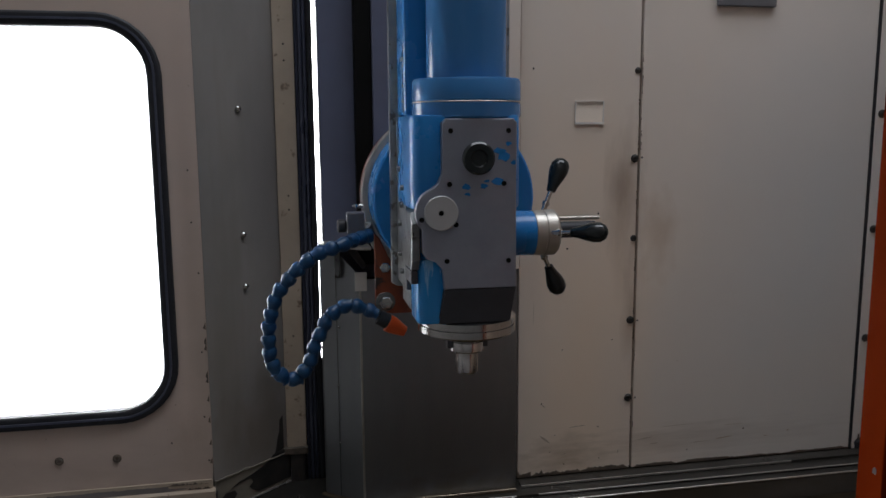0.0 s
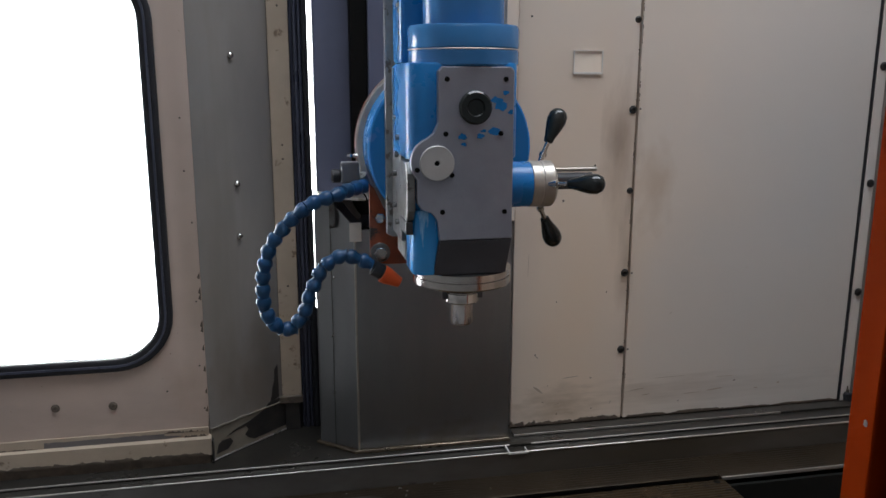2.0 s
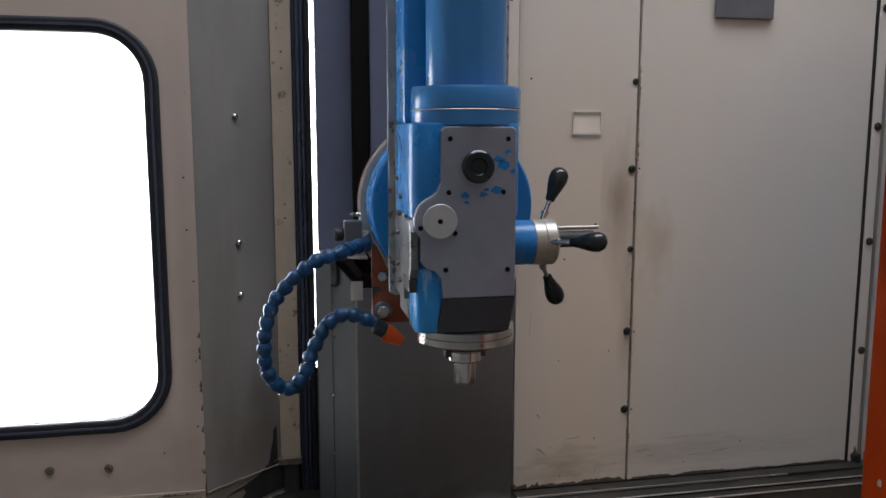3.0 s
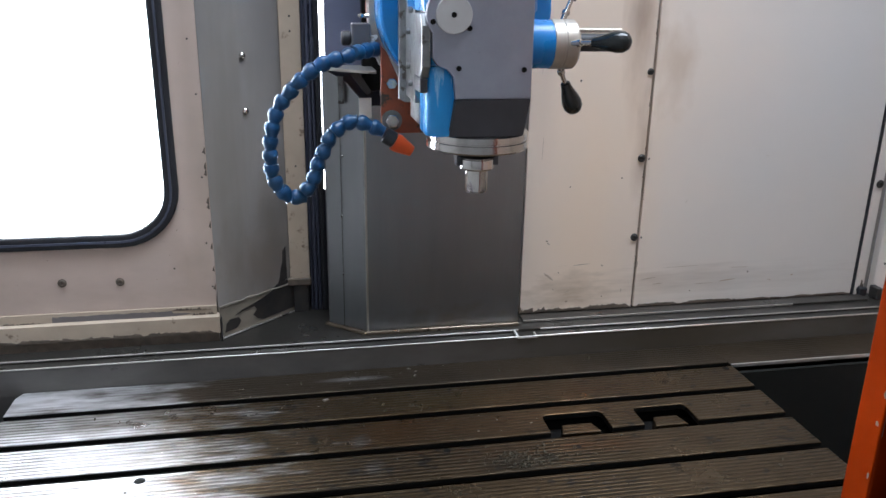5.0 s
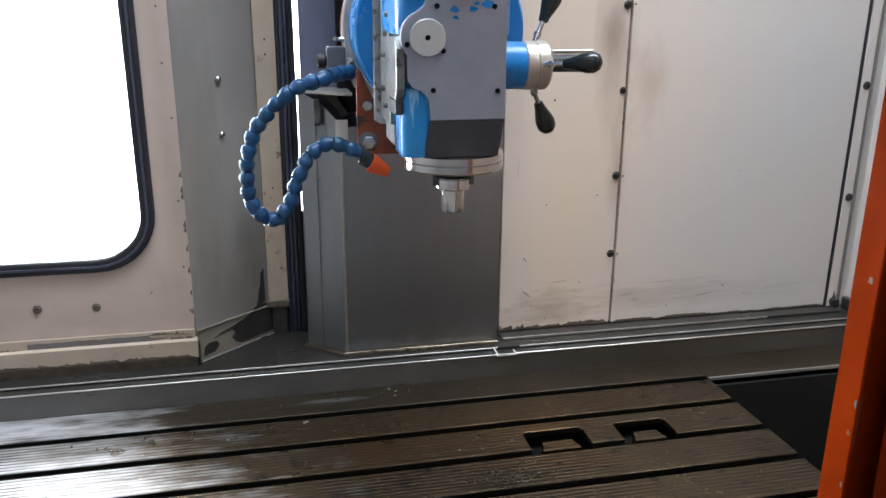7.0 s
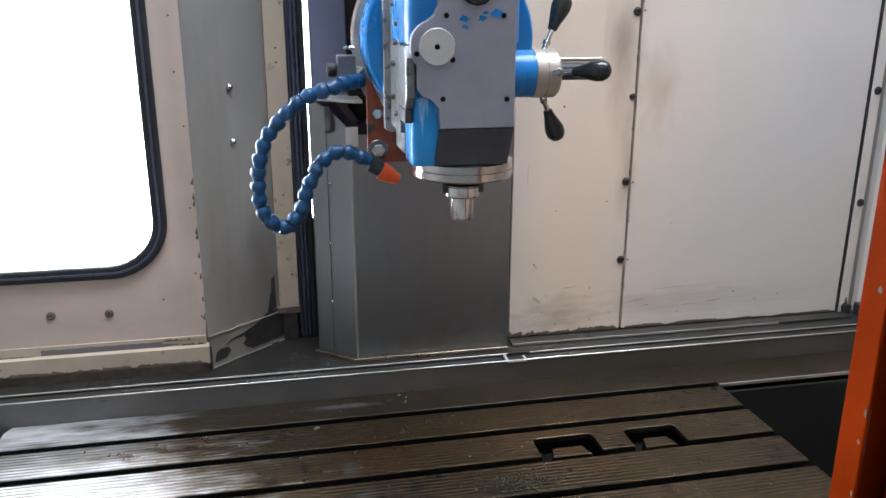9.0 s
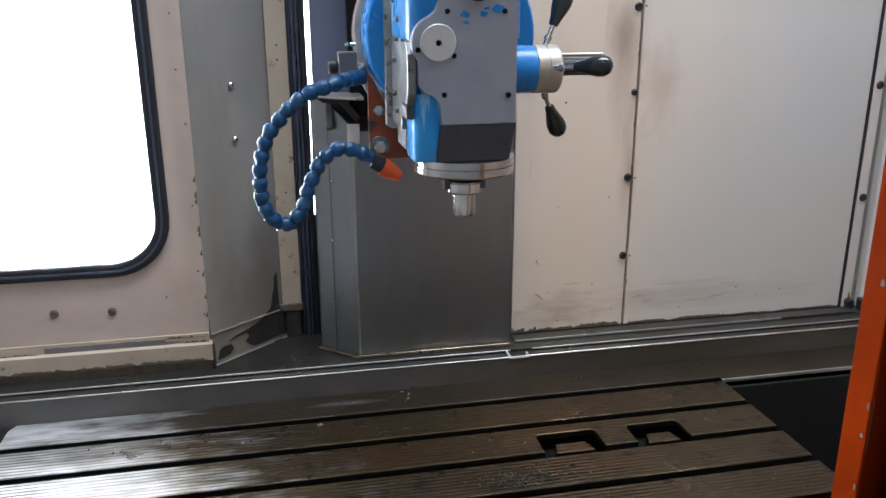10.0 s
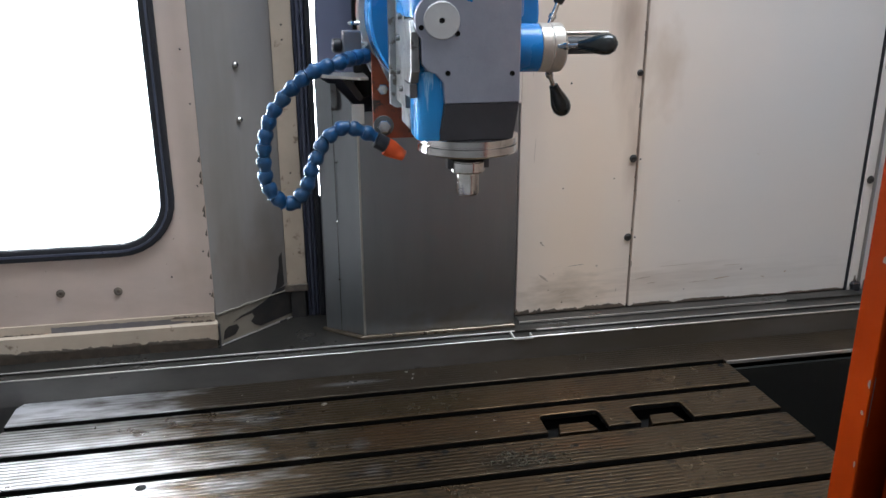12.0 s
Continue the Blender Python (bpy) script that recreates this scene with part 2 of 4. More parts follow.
stained_or_lit(M_TABLE, (-0.35, -0.56, -0.05), (0.22, 0.03, 0.2), (0.13, 0.055, 0.02), 0.6, (16, 30, 16), 1.0, 1.8)
stained_or_lit(M_TABLE, (-0.6, -0.33, -0.05), (0.3, 0.05, 0.2), (0.11, 0.075, 0.025), 0.6, (12, 30, 16), 1.0, 1.9)
stained_or_lit(M_TABLE, (-0.5, -0.6, -0.05), (0.10, 0.06, 0.2), (0.03, 0.025, 0.02), 0.8)
# Pale left end: the window's reflection put into the base colour.
stained_or_lit(M_TABLE, (-1.52, -0.55, -0.05), (0.90, 1.0, 0.3), (0.70, 0.70, 0.71), 1.0, (12, 48, 5), 0.6, 1.2)
stained_or_lit(M_TABLE, (-0.80, -0.47, -0.05), (0.045, 0.05, 0.2), (0.24, 0.23, 0.22), 0.75, (40, 40, 16), 0.6, 0.8)
stained_or_lit(M_TABLE, (-0.78, -0.57, -0.05), (0.040, 0.06, 0.2), (0.20, 0.19, 0.18), 0.65, (40, 40, 16), 0.6, 0.8)
stained_or_lit(M_TABLE, (-0.25, -0.33, -0.05), (0.25, 0.06, 0.2), (0.12, 0.06, 0.025), 0.6)
stained_or_lit(M_TABLE, (-0.45, -0.43, -0.05), (0.36, 0.13, 0.2), (0.15, 0.08, 0.032), 0.6, (9, 16, 9), 1.0, 1.7)
grooved(M_TABLE, 0.0113, 0.00085, 0.0009, 0.48)
grooved(M_SHEET, 0.0113, 0.0004, 0.0009, 0.0)
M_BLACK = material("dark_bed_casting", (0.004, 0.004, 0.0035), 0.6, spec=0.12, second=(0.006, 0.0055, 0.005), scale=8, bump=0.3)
M_FLAKE = material("flaked_paint_primer", (0.16, 0.12, 0.085), 0.5, second=(0.065, 0.055, 0.045), scale=38, bump=0.4)
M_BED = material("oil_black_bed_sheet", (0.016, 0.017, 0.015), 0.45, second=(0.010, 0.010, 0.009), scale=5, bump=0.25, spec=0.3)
M_BARE = material("bare_grey_primer", (0.195, 0.178, 0.172), 0.42, metal=0.2, second=(0.15, 0.135, 0.13), scale=14, spots=(0.36, 0.31, 0.26), spot_scale=30, spot_level=0.66, bump=0.2)
M_FOOT = material("grimy_olive_paint", (0.27, 0.24, 0.19), 0.42, second=(0.19, 0.17, 0.135), scale=16, spots=(0.12, 0.105, 0.085), spot_scale=36, spot_level=0.66, bump=0.3)
M_FOOT_STEEL = material("browned_steel_edge", (0.33, 0.27, 0.20), 0.30, metal=0.85, second=(0.14, 0.11, 0.08), scale=22, bump=0.25)
M_RUBBER = material("black_rubber", (0.016, 0.017, 0.02), 0.5, spec=0.35, second=(0.03, 0.03, 0.034), scale=30, bump=0.1)
M_GUIDE = material("blue_grey_guide", (0.12, 0.13, 0.18), 0.30, metal=0.4, second=(0.06, 0.065, 0.09), scale=12, bump=0.15, stretch=(1, 1, 0.3))
M_BLUE = material("machine_blue_paint", (0.014, 0.205, 0.53), 0.27, second=(0.011, 0.165, 0.45), scale=7, spots=(0.05, 0.13, 0.27), spot_scale=35, spot_level=0.72, bump=0.12)
# Lighter blue with pale streaks: wear, with window light and sheen painted in.
M_BLUE_WORN_LIT = material("worn_lit_blue_paint", (0.03, 0.30, 0.70), 0.22, second=(0.015, 0.20, 0.55), scale=26, spots=(0.22, 0.50, 0.78), spot_scale=52, spot_level=0.50, bump=0.25, stretch=(1, 1, 0.10))
M_BLUE_TUBE = material("blue_tube_paint", (0.045, 0.20, 0.45), 0.17, second=(0.035, 0.165, 0.38), scale=6, bump=0.08)
M_FACE = material("scraped_grey_steel", (0.385, 0.405, 0.465), 0.36, metal=0.6, second=(0.295, 0.315, 0.37), scale=11, spots=(0.17, 0.17, 0.18), spot_scale=48, spot_level=0.67, bump=0.25)
# Dark tone carries the shade of down-facing steel; also on the drive keys.
M_FACE_DARK = material("dark_or_shaded_steel", (0.075, 0.077, 0.086), 0.40, metal=0.4, second=(0.055, 0.056, 0.063), scale=12, bump=0.2)
M_STEEL = material("turned_steel", (0.66, 0.655, 0.64), 0.20, metal=1.0, second=(0.48, 0.47, 0.45), scale=40, bump=0.1)
M_DISC = material("pale_dial_plate", (0.52, 0.52, 0.51), 0.45, metal=0.3, second=(0.46, 0.46, 0.45), scale=30, bump=0.08)
M_PLATEGREY = material("chipped_pale_paint", (0.38, 0.40, 0.40), 0.40, second=(0.22, 0.24, 0.25), scale=24, spots=(0.11, 0.10, 0.09), spot_scale=40, spot_level=0.57, bump=0.3)
M_SIDE = material("oily_steel_cover", (0.25, 0.26, 0.26), 0.32, metal=0.6, second=(0.11, 0.115, 0.115), scale=22, spots=(0.07, 0.065, 0.06), spot_scale=36, spot_level=0.57, bump=0.25)
M_HUB = material("satin_aluminium_ring", (0.55, 0.52, 0.46), 0.38, metal=0.7, second=(0.42, 0.39, 0.34), scale=25, bump=0.15)
M_KNOB = material("black_bakelite", (0.012, 0.016, 0.016), 0.16, second=(0.018, 0.022, 0.022), scale=20, bump=0.03)
M_ORANGE = material("orange_paint", (0.20, 0.020, 0.0004), 0.6, spec=0.02, second=(0.14, 0.013, 0.0003), scale=8, spots=(0.13, 0.09, 0.06), spot_scale=30, spot_level=0.665, bump=0.15)
M_ORANGE_B = material("oily_orange_paint", (0.34, 0.07, 0.02), 0.42, second=(0.13, 0.035, 0.018), scale=24, spots=(0.035, 0.025, 0.02), spot_scale=26, spot_level=0.56, bump=0.2)
M_HOSE = material("blue_acetal_plastic", (0.008, 0.072, 0.20), 0.36, second=(0.012, 0.055, 0.115), scale=30, bump=0.08)
M_HOSE_DARK = material("black_plastic", (0.02, 0.025, 0.032), 0.4, scale=30, bump=0.1)
M_NOZZLE = material("orange_plastic", (0.72, 0.10, 0.02), 0.40, second=(0.62, 0.08, 0.015), scale=20, bump=0.05)
M_LABEL = material("dark_label", (0.05, 0.055, 0.075), 0.4, scale=30, bump=0.05)
M_LABEL_INK = material("pale_label_ink", (0.35, 0.36, 0.40), 0.5, scale=30, bump=0.05)
M_PALE = material("pale_plastic_rim", (0.72, 0.70, 0.66), 0.3, scale=20, bump=0.05)
M_GREYBOX = material("grey_lacquered_plate", (0.14, 0.14, 0.15), 0.45, scale=20, bump=0.1)
M_HALL = material("hall_plaster", (0.34, 0.335, 0.33), 0.8, scale=1.5, bump=0.3, bump_scale=40)
M_CONCRETE = material("hall_concrete", (0.26, 0.25, 0.24), 0.7, second=(0.2, 0.19, 0.18), scale=2, spots=(0.12, 0.11, 0.1), spot_scale=9, bump=0.4, bump_scale=60)
M_OUT = glow("daylight_beyond", (0.97, 0.985, 0.99), 36.0)
M_PANE = clear("clear_polycarbonate", (0.96, 0.97, 0.97), 0.02)
M_CLEAR = clear("clear_plastic_pocket", (0.98, 0.98, 0.98), 0.02)


# ---- building helpers ----
def shape_mesh(name, bm, mat, smooth=False):
    bmesh.ops.recalc_face_normals(bm, faces=bm.faces)
    me = bpy.data.meshes.new(name)
    bm.to_mesh(me)
    bm.free()
    me.materials.append(mat)
    if smooth:
        for f in me.polygons:
            f.use_smooth = True
        me.set_sharp_from_angle(angle=radians(32))
    return me


def thing(name, place, label, category, group="", kind=""):
    ob = new(name)
    ob.empty_display_size = 0.05
    ob.location = place
    return tagged(ob, label, category, group, kind)


def part(name, bm, mat, parent, label="", smooth=False):
    """One mesh, given in world coordinates, under a thing or a part."""
    ob = new(name, shape_mesh(name, bm, mat, smooth))
    hang(ob, parent)
    return tagged(ob, label)


def hang(ob, parent):
    ob.parent = parent
    top = parent
    while top.parent:
        top = top.parent
    ob.matrix_parent_inverse = Matrix.Translation(-top.location) if parent is top else Matrix.Identity(4)


def solid(name, bm, mat, label, category, kind="", group="", smooth=False):
    """A thing of one mesh, in world coordinates."""
    return tagged(new(name, shape_mesh(name, bm, mat, smooth)), label, category, group, kind)


def box(x0, x1, y0, y1, z0, z1, bevel=0.0, bm=None, segments=2):
    bm = bm or bmesh.new()
    made = bmesh.ops.create_cube(bm, size=1.0, matrix=Matrix.LocRotScale(((x0 + x1) / 2, (y0 + y1) / 2, (z0 + z1) / 2), None, (abs(x1 - x0), abs(y1 - y0), abs(z1 - z0))))
    if bevel:
        edges = list({e for v in made["verts"] for e in v.link_edges})
        bmesh.ops.bevel(bm, geom=edges, offset=bevel, segments=segments, affect="EDGES", profile=0.5)
    return bm


AXIS = {"x": pose(0, 0, 0, 0, 90, 0), "y": pose(0, 0, 0, -90, 0, 0), "z": Matrix.Identity(4)}


def turned(profile, centre, axis="z", steps=32, bm=None, turn=None):
    """A solid of revolution: (radius, height) pairs round an axis through centre."""
    bm = bm or bmesh.new()
    m = Matrix.Translation(centre) @ (turn if turn is not None else AXIS[axis])
    rings = []
    for r, h in profile:
        if r < 1e-6:
            rings.append([bm.verts.new(m @ Vector((0, 0, h)))])
        else:
            rings.append([bm.verts.new(m @ Vector((r * math.cos(a), r * math.sin(a), h))) for a in (2 * math.pi * k / steps for k in range(steps))])
    for a, b in zip(rings, rings[1:]):
        for k in range(steps):
            j = (k + 1) % steps
            quad = [a[k % len(a)], a[j % len(a)], b[j % len(b)], b[k % len(b)]]
            quad = [v for n, v in enumerate(quad) if v not in quad[:n]]
            if len(quad) > 2:
                bm.faces.new(quad)
    for ring in (rings[0], rings[-1]):
        if len(ring) > 2:
            bm.faces.new(ring)
    return bm


def rod(centre, radius, length, axis="z", edge=0.001, steps=24, bm=None, turn=None):
    e = min(edge, radius * 0.4, length * 0.4)
    return turned([(radius - e, 0), (radius, e), (radius, length - e), (radius - e, length)], centre, axis, steps, bm, turn)


def prism(outline, to3d, depth, bevel=0.0, bm=None):
    """An outline in a plane, drawn out by the vector depth. to3d turns (u, v) into a place."""
    bm = bm or bmesh.new()
    low = [bm.verts.new(to3d(u, v)) for u, v in outline]
    high = [bm.verts.new(Vector(to3d(u, v)) + Vector(depth)) for u, v in outline]
    faces = [bm.faces.new(low), bm.faces.new(high[::-1])]
    for k in range(len(low)):
        j = (k + 1) % len(low)
        faces.append(bm.faces.new((low[k], high[k], high[j], low[j])))
    if bevel:
        bmesh.ops.recalc_face_normals(bm, faces=faces)
        rim = list({e for e in faces[0].edges} | {e for e in faces[1].edges})
        bmesh.ops.bevel(bm, geom=rim, offset=bevel, segments=2, affect="EDGES", profile=0.5)
    return bm


def on_y(y):
    return lambda u, v: (u, y, v)


def on_z(z):
    return lambda u, v: (u, v, z)


def on_x(x):
    return lambda u, v: (x, u, v)


def smooth_line(points, per=8):
    """A curve through the points, with per steps between two of them."""
    p = [Vector(q) for q in points]
    p = [2 * p[0] - p[1]] + p + [2 * p[-1] - p[-2]]
    out = []
    for a, b, c, d in zip(p, p[1:], p[2:], p[3:]):
        for k in range(per):
            t = k / per
            out.append(0.5 * (2 * b + (c - a) * t + (2 * a - 5 * b + 4 * c - d) * t * t + (3 * b - a - 3 * c + d) * t ** 3))
    return out + [p[-2]]


def tube(points, radius, sides=14, bm=None):
    bm = bm or bmesh.new()
    rings, side = [], None
    for k, q in enumerate(points):
        way = (points[min(k + 1, len(points) - 1)] - points[max(k - 1, 0)]).normalized()
        side = way.orthogonal().normalized() if side is None else (side - way * side.dot(way)).normalized()
        other = way.cross(side)
        rings.append([bm.verts.new(q + radius * (math.cos(a) * side + math.sin(a) * other)) for a in (2 * math.pi * j / sides for j in range(sides))])
    for a, b in zip(rings, rings[1:]):
        for k in range(sides):
            j = (k + 1) % sides
            bm.faces.new((a[k], a[j], b[j], b[k]))
    bm.faces.new(rings[0])
    bm.faces.new(rings[-1][::-1])
    return bm


def rounded(u0, u1, v0, v1, r, steps=8):
    """The outline of a rectangle with round corners."""
    out = []
    for cu, cv, a0 in ((u1 - r, v1 - r, 0), (u0 + r, v1 - r, 90), (u0 + r, v0 + r, 180), (u1 - r, v0 + r, 270)):
        for k in range(steps + 1):
            a = radians(a0 + 90 * k / steps)
            out.append((cu + r * math.cos(a), cv + r * math.sin(a)))
    return out


def frame_mesh(outer, inner, to3d, depth, bm=None):
    """A ring between two outlines of equal count, drawn out by depth."""
    bm = bm or bmesh.new()
    d = Vector(depth)
    a = [bm.verts.new(to3d(*p)) for p in outer]
    b = [bm.verts.new(to3d(*p)) for p in inner]
    c = [bm.verts.new(Vector(to3d(*p)) + d) for p in outer]
    e = [bm.verts.new(Vector(to3d(*p)) + d) for p in inner]
    for k in range(len(a)):
        j = (k + 1) % len(a)
        for quad in ((a[k], a[j], b[j], b[k]), (c[k], c[j], e[j], e[k]), (a[k], a[j], c[j], c[k]), (b[k], b[j], e[j], e[k])):
            bm.faces.new(quad)
    return bm


def spread(outline, outer):
    """Points of a rectangle's rim, one for each point of a rounded outline inside it, by angle."""
    u0, u1, v0, v1 = outer
    iu = [p[0] for p in outline]
    iv = [p[1] for p in outline]
    cu, cv = (min(iu) + max(iu)) / 2, (min(iv) + max(iv)) / 2
    hu, hv = (max(iu) - min(iu)) / 2, (max(iv) - min(iv)) / 2
    out = []
    for u, v in outline:
        a, b = (u - cu) / hu, (v - cv) / hv
        s = max(abs(a), abs(b))
        a, b = a / s, b / s
        out.append(((u0 + u1) / 2 + a * (u1 - u0) / 2, (v0 + v1) / 2 + b * (v1 - v0) / 2))
    return out


def jagged(x0, x1, z0, height, y, steps, rng, lift=0.0012, low=0.25, var=0.09):
    """A ragged patch of flaked paint along a wall's foot."""
    steps *= 3
    level, tops = low, []
    for k in range(steps + 1):
        level += rng.gauss(0, var) + (0.45 + low * 0.5 - level) * 0.12
        if rng.random() < 0.06:
            level = rng.random()
        level = min(max(level, 0.05), 1.0)
        fade = min(1.0, 0.15 + k / 8, 0.15 + (steps - k) / 8)
        tops.append((x0 + (x1 - x0) * (k + 0.5 * rng.random()) / (steps + 0.5), z0 + height * level * fade))
    bm = bmesh.new()
    lo = [bm.verts.new((x, y, z0)) for x, _ in tops]
    hi = [bm.verts.new((x, y, z)) for x, z in tops]
    for k in range(steps):
        bm.faces.new((lo[k], lo[k + 1], hi[k + 1], hi[k]))
    made = bmesh.ops.extrude_face_region(bm, geom=bm.faces[:])
    bmesh.ops.translate(bm, verts=[v for v in made["geom"] if isinstance(v, bmesh.types.BMVert)], vec=(0, -lift, 0))
    return bm


SCREW = shape_mesh("screw", turned([(0.0, -0.004), (0.0055, -0.004), (0.0058, -0.001), (0.0035, 0.002), (0, 0.0022)], (0, 0, 0), steps=14, turn=pose(0, 0, 0, 90, 0, 0)), M_CHIP, True)
BOLT = shape_mesh("bolt", turned([(0.010, -0.001), (0.0102, 0.0010), (0.0092, 0.0016), (0.0078, 0.0017), (0.0078, 0.0040), (0.0070, 0.0048), (0.0042, 0.0049), (0.0036, 0.0020), (0, 0.0020)], (0, 0, 0), steps=12, turn=pose(0, 0, 0, 90, 0, 0)), M_BOLT, True)
STUD = shape_mesh("screw", turned([(0.0052, -0.001), (0.005, 0.003), (0.003, 0.005), (0, 0.0055)], (0, 0, 0), steps=12, turn=pose(0, 0, 0, 90, 0, 0)), M_STEEL, True)

BOLT_DULL = BOLT.copy()
BOLT_DULL.name = "bolt"
BOLT_DULL.materials[0] = M_FLAKE


def fixings(mesh, places, parent, turn=0.0, size=1.0):
    for k, p in enumerate(places):
        ob = new(mesh.name.split(".")[0], mesh)
        ob.matrix_basis = pose(*p, 0, 0, turn) @ Matrix.Scale(size, 4)
        hang(ob, parent)


# ---- added hall round the machine, unseen but for the daylight beyond ----
def slab_with_holes(x0, x1, y0, y1, z0, z1, holes):
    """A flat slab with rectangular openings, cut in strips along y."""
    bm = bmesh.new()
    cuts = sorted({y0, y1, *[h[2] for h in holes], *[h[3] for h in holes]})
    for a, b in zip(cuts, cuts[1:]):
        inside = sorted((h[0], h[1]) for h in holes if h[2] <= a and h[3] >= b)
        x = x0
        for h0, h1 in inside:
            box(x, h0, a, b, z0, z1, bm=bm)
            x = h1
        box(x, x1, a, b, z0, z1, bm=bm)
    return bm


solid("floor", box(-7, 7, -8, 1.2, FLOOR - 0.2, FLOOR), M_CONCRETE, "grey worn concrete workshop floor", "floor", "structure")
solid("ceiling", slab_with_holes(-7, 7, -8, 1.2, 4.2, 4.35, [(-3.0, 1.0, -5.2, -4.0), (-1.7, 2.3, -1.8, -0.2)]), M_HALL, "added pale workshop ceiling with lamp openings", "ceiling", "structure")
solid("wall_south", box(-7, 7, -8.2, -8, FLOOR, 4.2), M_HALL, "pale plastered workshop wall", "wall", "structure")
solid("wall_west", box(-7.2, -7, -8, 1.2, FLOOR, 4.2), M_HALL, "pale plastered workshop wall", "wall", "structure")
solid("wall_east", box(7, 7.2, -8, 1.2, FLOOR, 4.2), M_HALL, "pale plastered workshop wall", "wall", "structure")
solid("backdrop", box(-3.4, -0.55, 1.2, 1.25, FLOOR, 1.95), M_OUT, "white blown-out daylight beyond the machine", "daylight", "structure")
# Unseen wall, added to hold the backdrop's light to its opening.
solid("wall_behind", slab_with_holes(-7, 7, FLOOR, 4.2, -1.4, -1.2, [(-3.4, -0.55, FLOOR, 1.95)]), M_HALL, "added pale wall behind the machine that confines the daylight to an opening", "wall", "structure").matrix_basis = pose(0, 0, 0, 90, 0, 0)

# ---- enclosure: back wall ----
TOP = 1.9
back = thing("wall_north", (0.17, 0, 0), "cream painted sheet metal back wall of two panels with oil stains", "wall", kind="structure")
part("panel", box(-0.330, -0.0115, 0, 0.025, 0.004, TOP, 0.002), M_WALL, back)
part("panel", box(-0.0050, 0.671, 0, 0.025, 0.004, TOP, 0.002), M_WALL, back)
part("backing", box(-0.332, 0.72, 0.027, 0.04, 0, TOP), M_BLACK, back)
fixings(BOLT, [(-0.018, 0, z) for z in (0.642, 1.074, 1.3, 1.52)], back, size=0.85)
fixings(BOLT, [(-0.0205, 0, z) for z in (0.206, 0.4215, 0.851)], back, size=1.05)
fixings(SCREW, [(0.000, 0, 0.204), (0.000, 0, 0.419), (0.000, 0, 0.853), (-0.296, 0, 1.077), (-0.2, 0, 0.62), (-0.117, 0, 0.71)], back, size=0.55)
rng = random.Random(4)
for x0, x1, h in ((-0.325, -0.255, 0.036), (-0.27, -0.15, 0.024), (-0.16, -0.014, 0.030), (0.0, 0.13, 0.022), (0.12, 0.30, 0.026), (0.28, 0.45, 0.020), (0.44, 0.67, 0.018)):
    part("paint_chip", jagged(x0, x1, 0.004, h * 0.5, -0.0002, 22, rng, var=0.06), M_FLAKE, back, "flaked edge of bare metal")
part("paint_chip", jagged(-0.333, -0.318, 0.004, 0.055, -0.0004, 5, rng), M_FLAKE, back, "flaked edge of bare metal")

for n in range(26):
    z, h, w = rng.uniform(0.03, 1.1), rng.uniform(0.004, 0.03), rng.uniform(0.0015, 0.004)
    x, away = (-0.011, -1) if n % 3 else (-0.0055, 1)
    outline = [(x + away * w * rng.random(), z + h * k / 5) for k in range(6)]
    part("paint_chip", prism([(x, z), *outline, (x, z + h)], on_y(-0.0003), (0, -0.0005, 0)), M_FLAKE, back)
# scuffs and small marks on the paint
for x, z, w, h, a in ((-0.255, 0.105, 0.036, 0.006, -38), (-0.20, 0.06, 0.020, 0.003, 20), (-0.165, 0.135, 0.05, 0.003, 4), (0.035, 0.085, 0.05, 0.004, 6), (0.06, 0.068, 0.03, 0.003, 3), (0.27, 0.068, 0.055, 0.004, 5),
                      (0.20, 0.062, 0.06, 0.0025, 2), (0.30, 0.105, 0.06, 0.0015, 0), (0.13, 0.115, 0.11, 0.0016, 1), (0.40, 0.063, 0.014, 0.003, -10), (0.47, 0.073, 0.009, 0.005, 20), (-0.045, 0.055, 0.012, 0.003, 80),
                      (-0.26, 0.198, 0.012, 0.004, -30), (-0.105, 0.13, 0.007, 0.006, 0), (-0.30, 0.66, 0.05, 0.0018, 88), (-0.29, 0.45, 0.07, 0.0015, 88), (0.12, 0.30, 0.008, 0.002, 30), (0.34, 0.42, 0.010, 0.0016, -20)):
    c, s = math.cos(radians(a)), math.sin(radians(a))
    ring = [(w / 2 * (0.75 + 0.35 * rng.random()) * math.cos(b), h / 2 * (0.5 + 0.7 * rng.random()) * math.sin(b)) for b in (k * math.pi / 7 for k in range(14))]
    part("scuff", prism([(x + u * c - v * s, z + u * s + v * c) for u, v in ring], on_y(-0.0002), (0, 0.0003, 0)), M_SCUFF, back)
for x, z in ((-0.24, 0.068), (-0.20, 0.031), (-0.227, 0.115), (-0.10, 0.04), (-0.265, 0.205), (0.16, 0.042), (0.33, 0.09), (-0.07, 0.37), (-0.21, 0.35)):
    part("paint_chip", rod((x, 0.0005, z), rng.uniform(0.0014, 0.0026), 0.0012, steps=8, turn=pose(0, 0, 0, 90, 0, 0)), M_FLAKE, back)
post = thing("corner_post", (0.72, 0, 0), "pale grey corner post with black bolts", "post", kind="structure")
part("flange", box(0.679, 0.709, -0.004, 0.02, 0.0, TOP, 0.003), M_WALL, post)
part("groove", prism([(0.7095, -0.003), (0.717, 0.012), (0.731, 0.012), (0.731, 0.02), (0.7095, 0.02)], on_z(0.0), (0, 0, TOP)), M_GREY_PANEL, post)
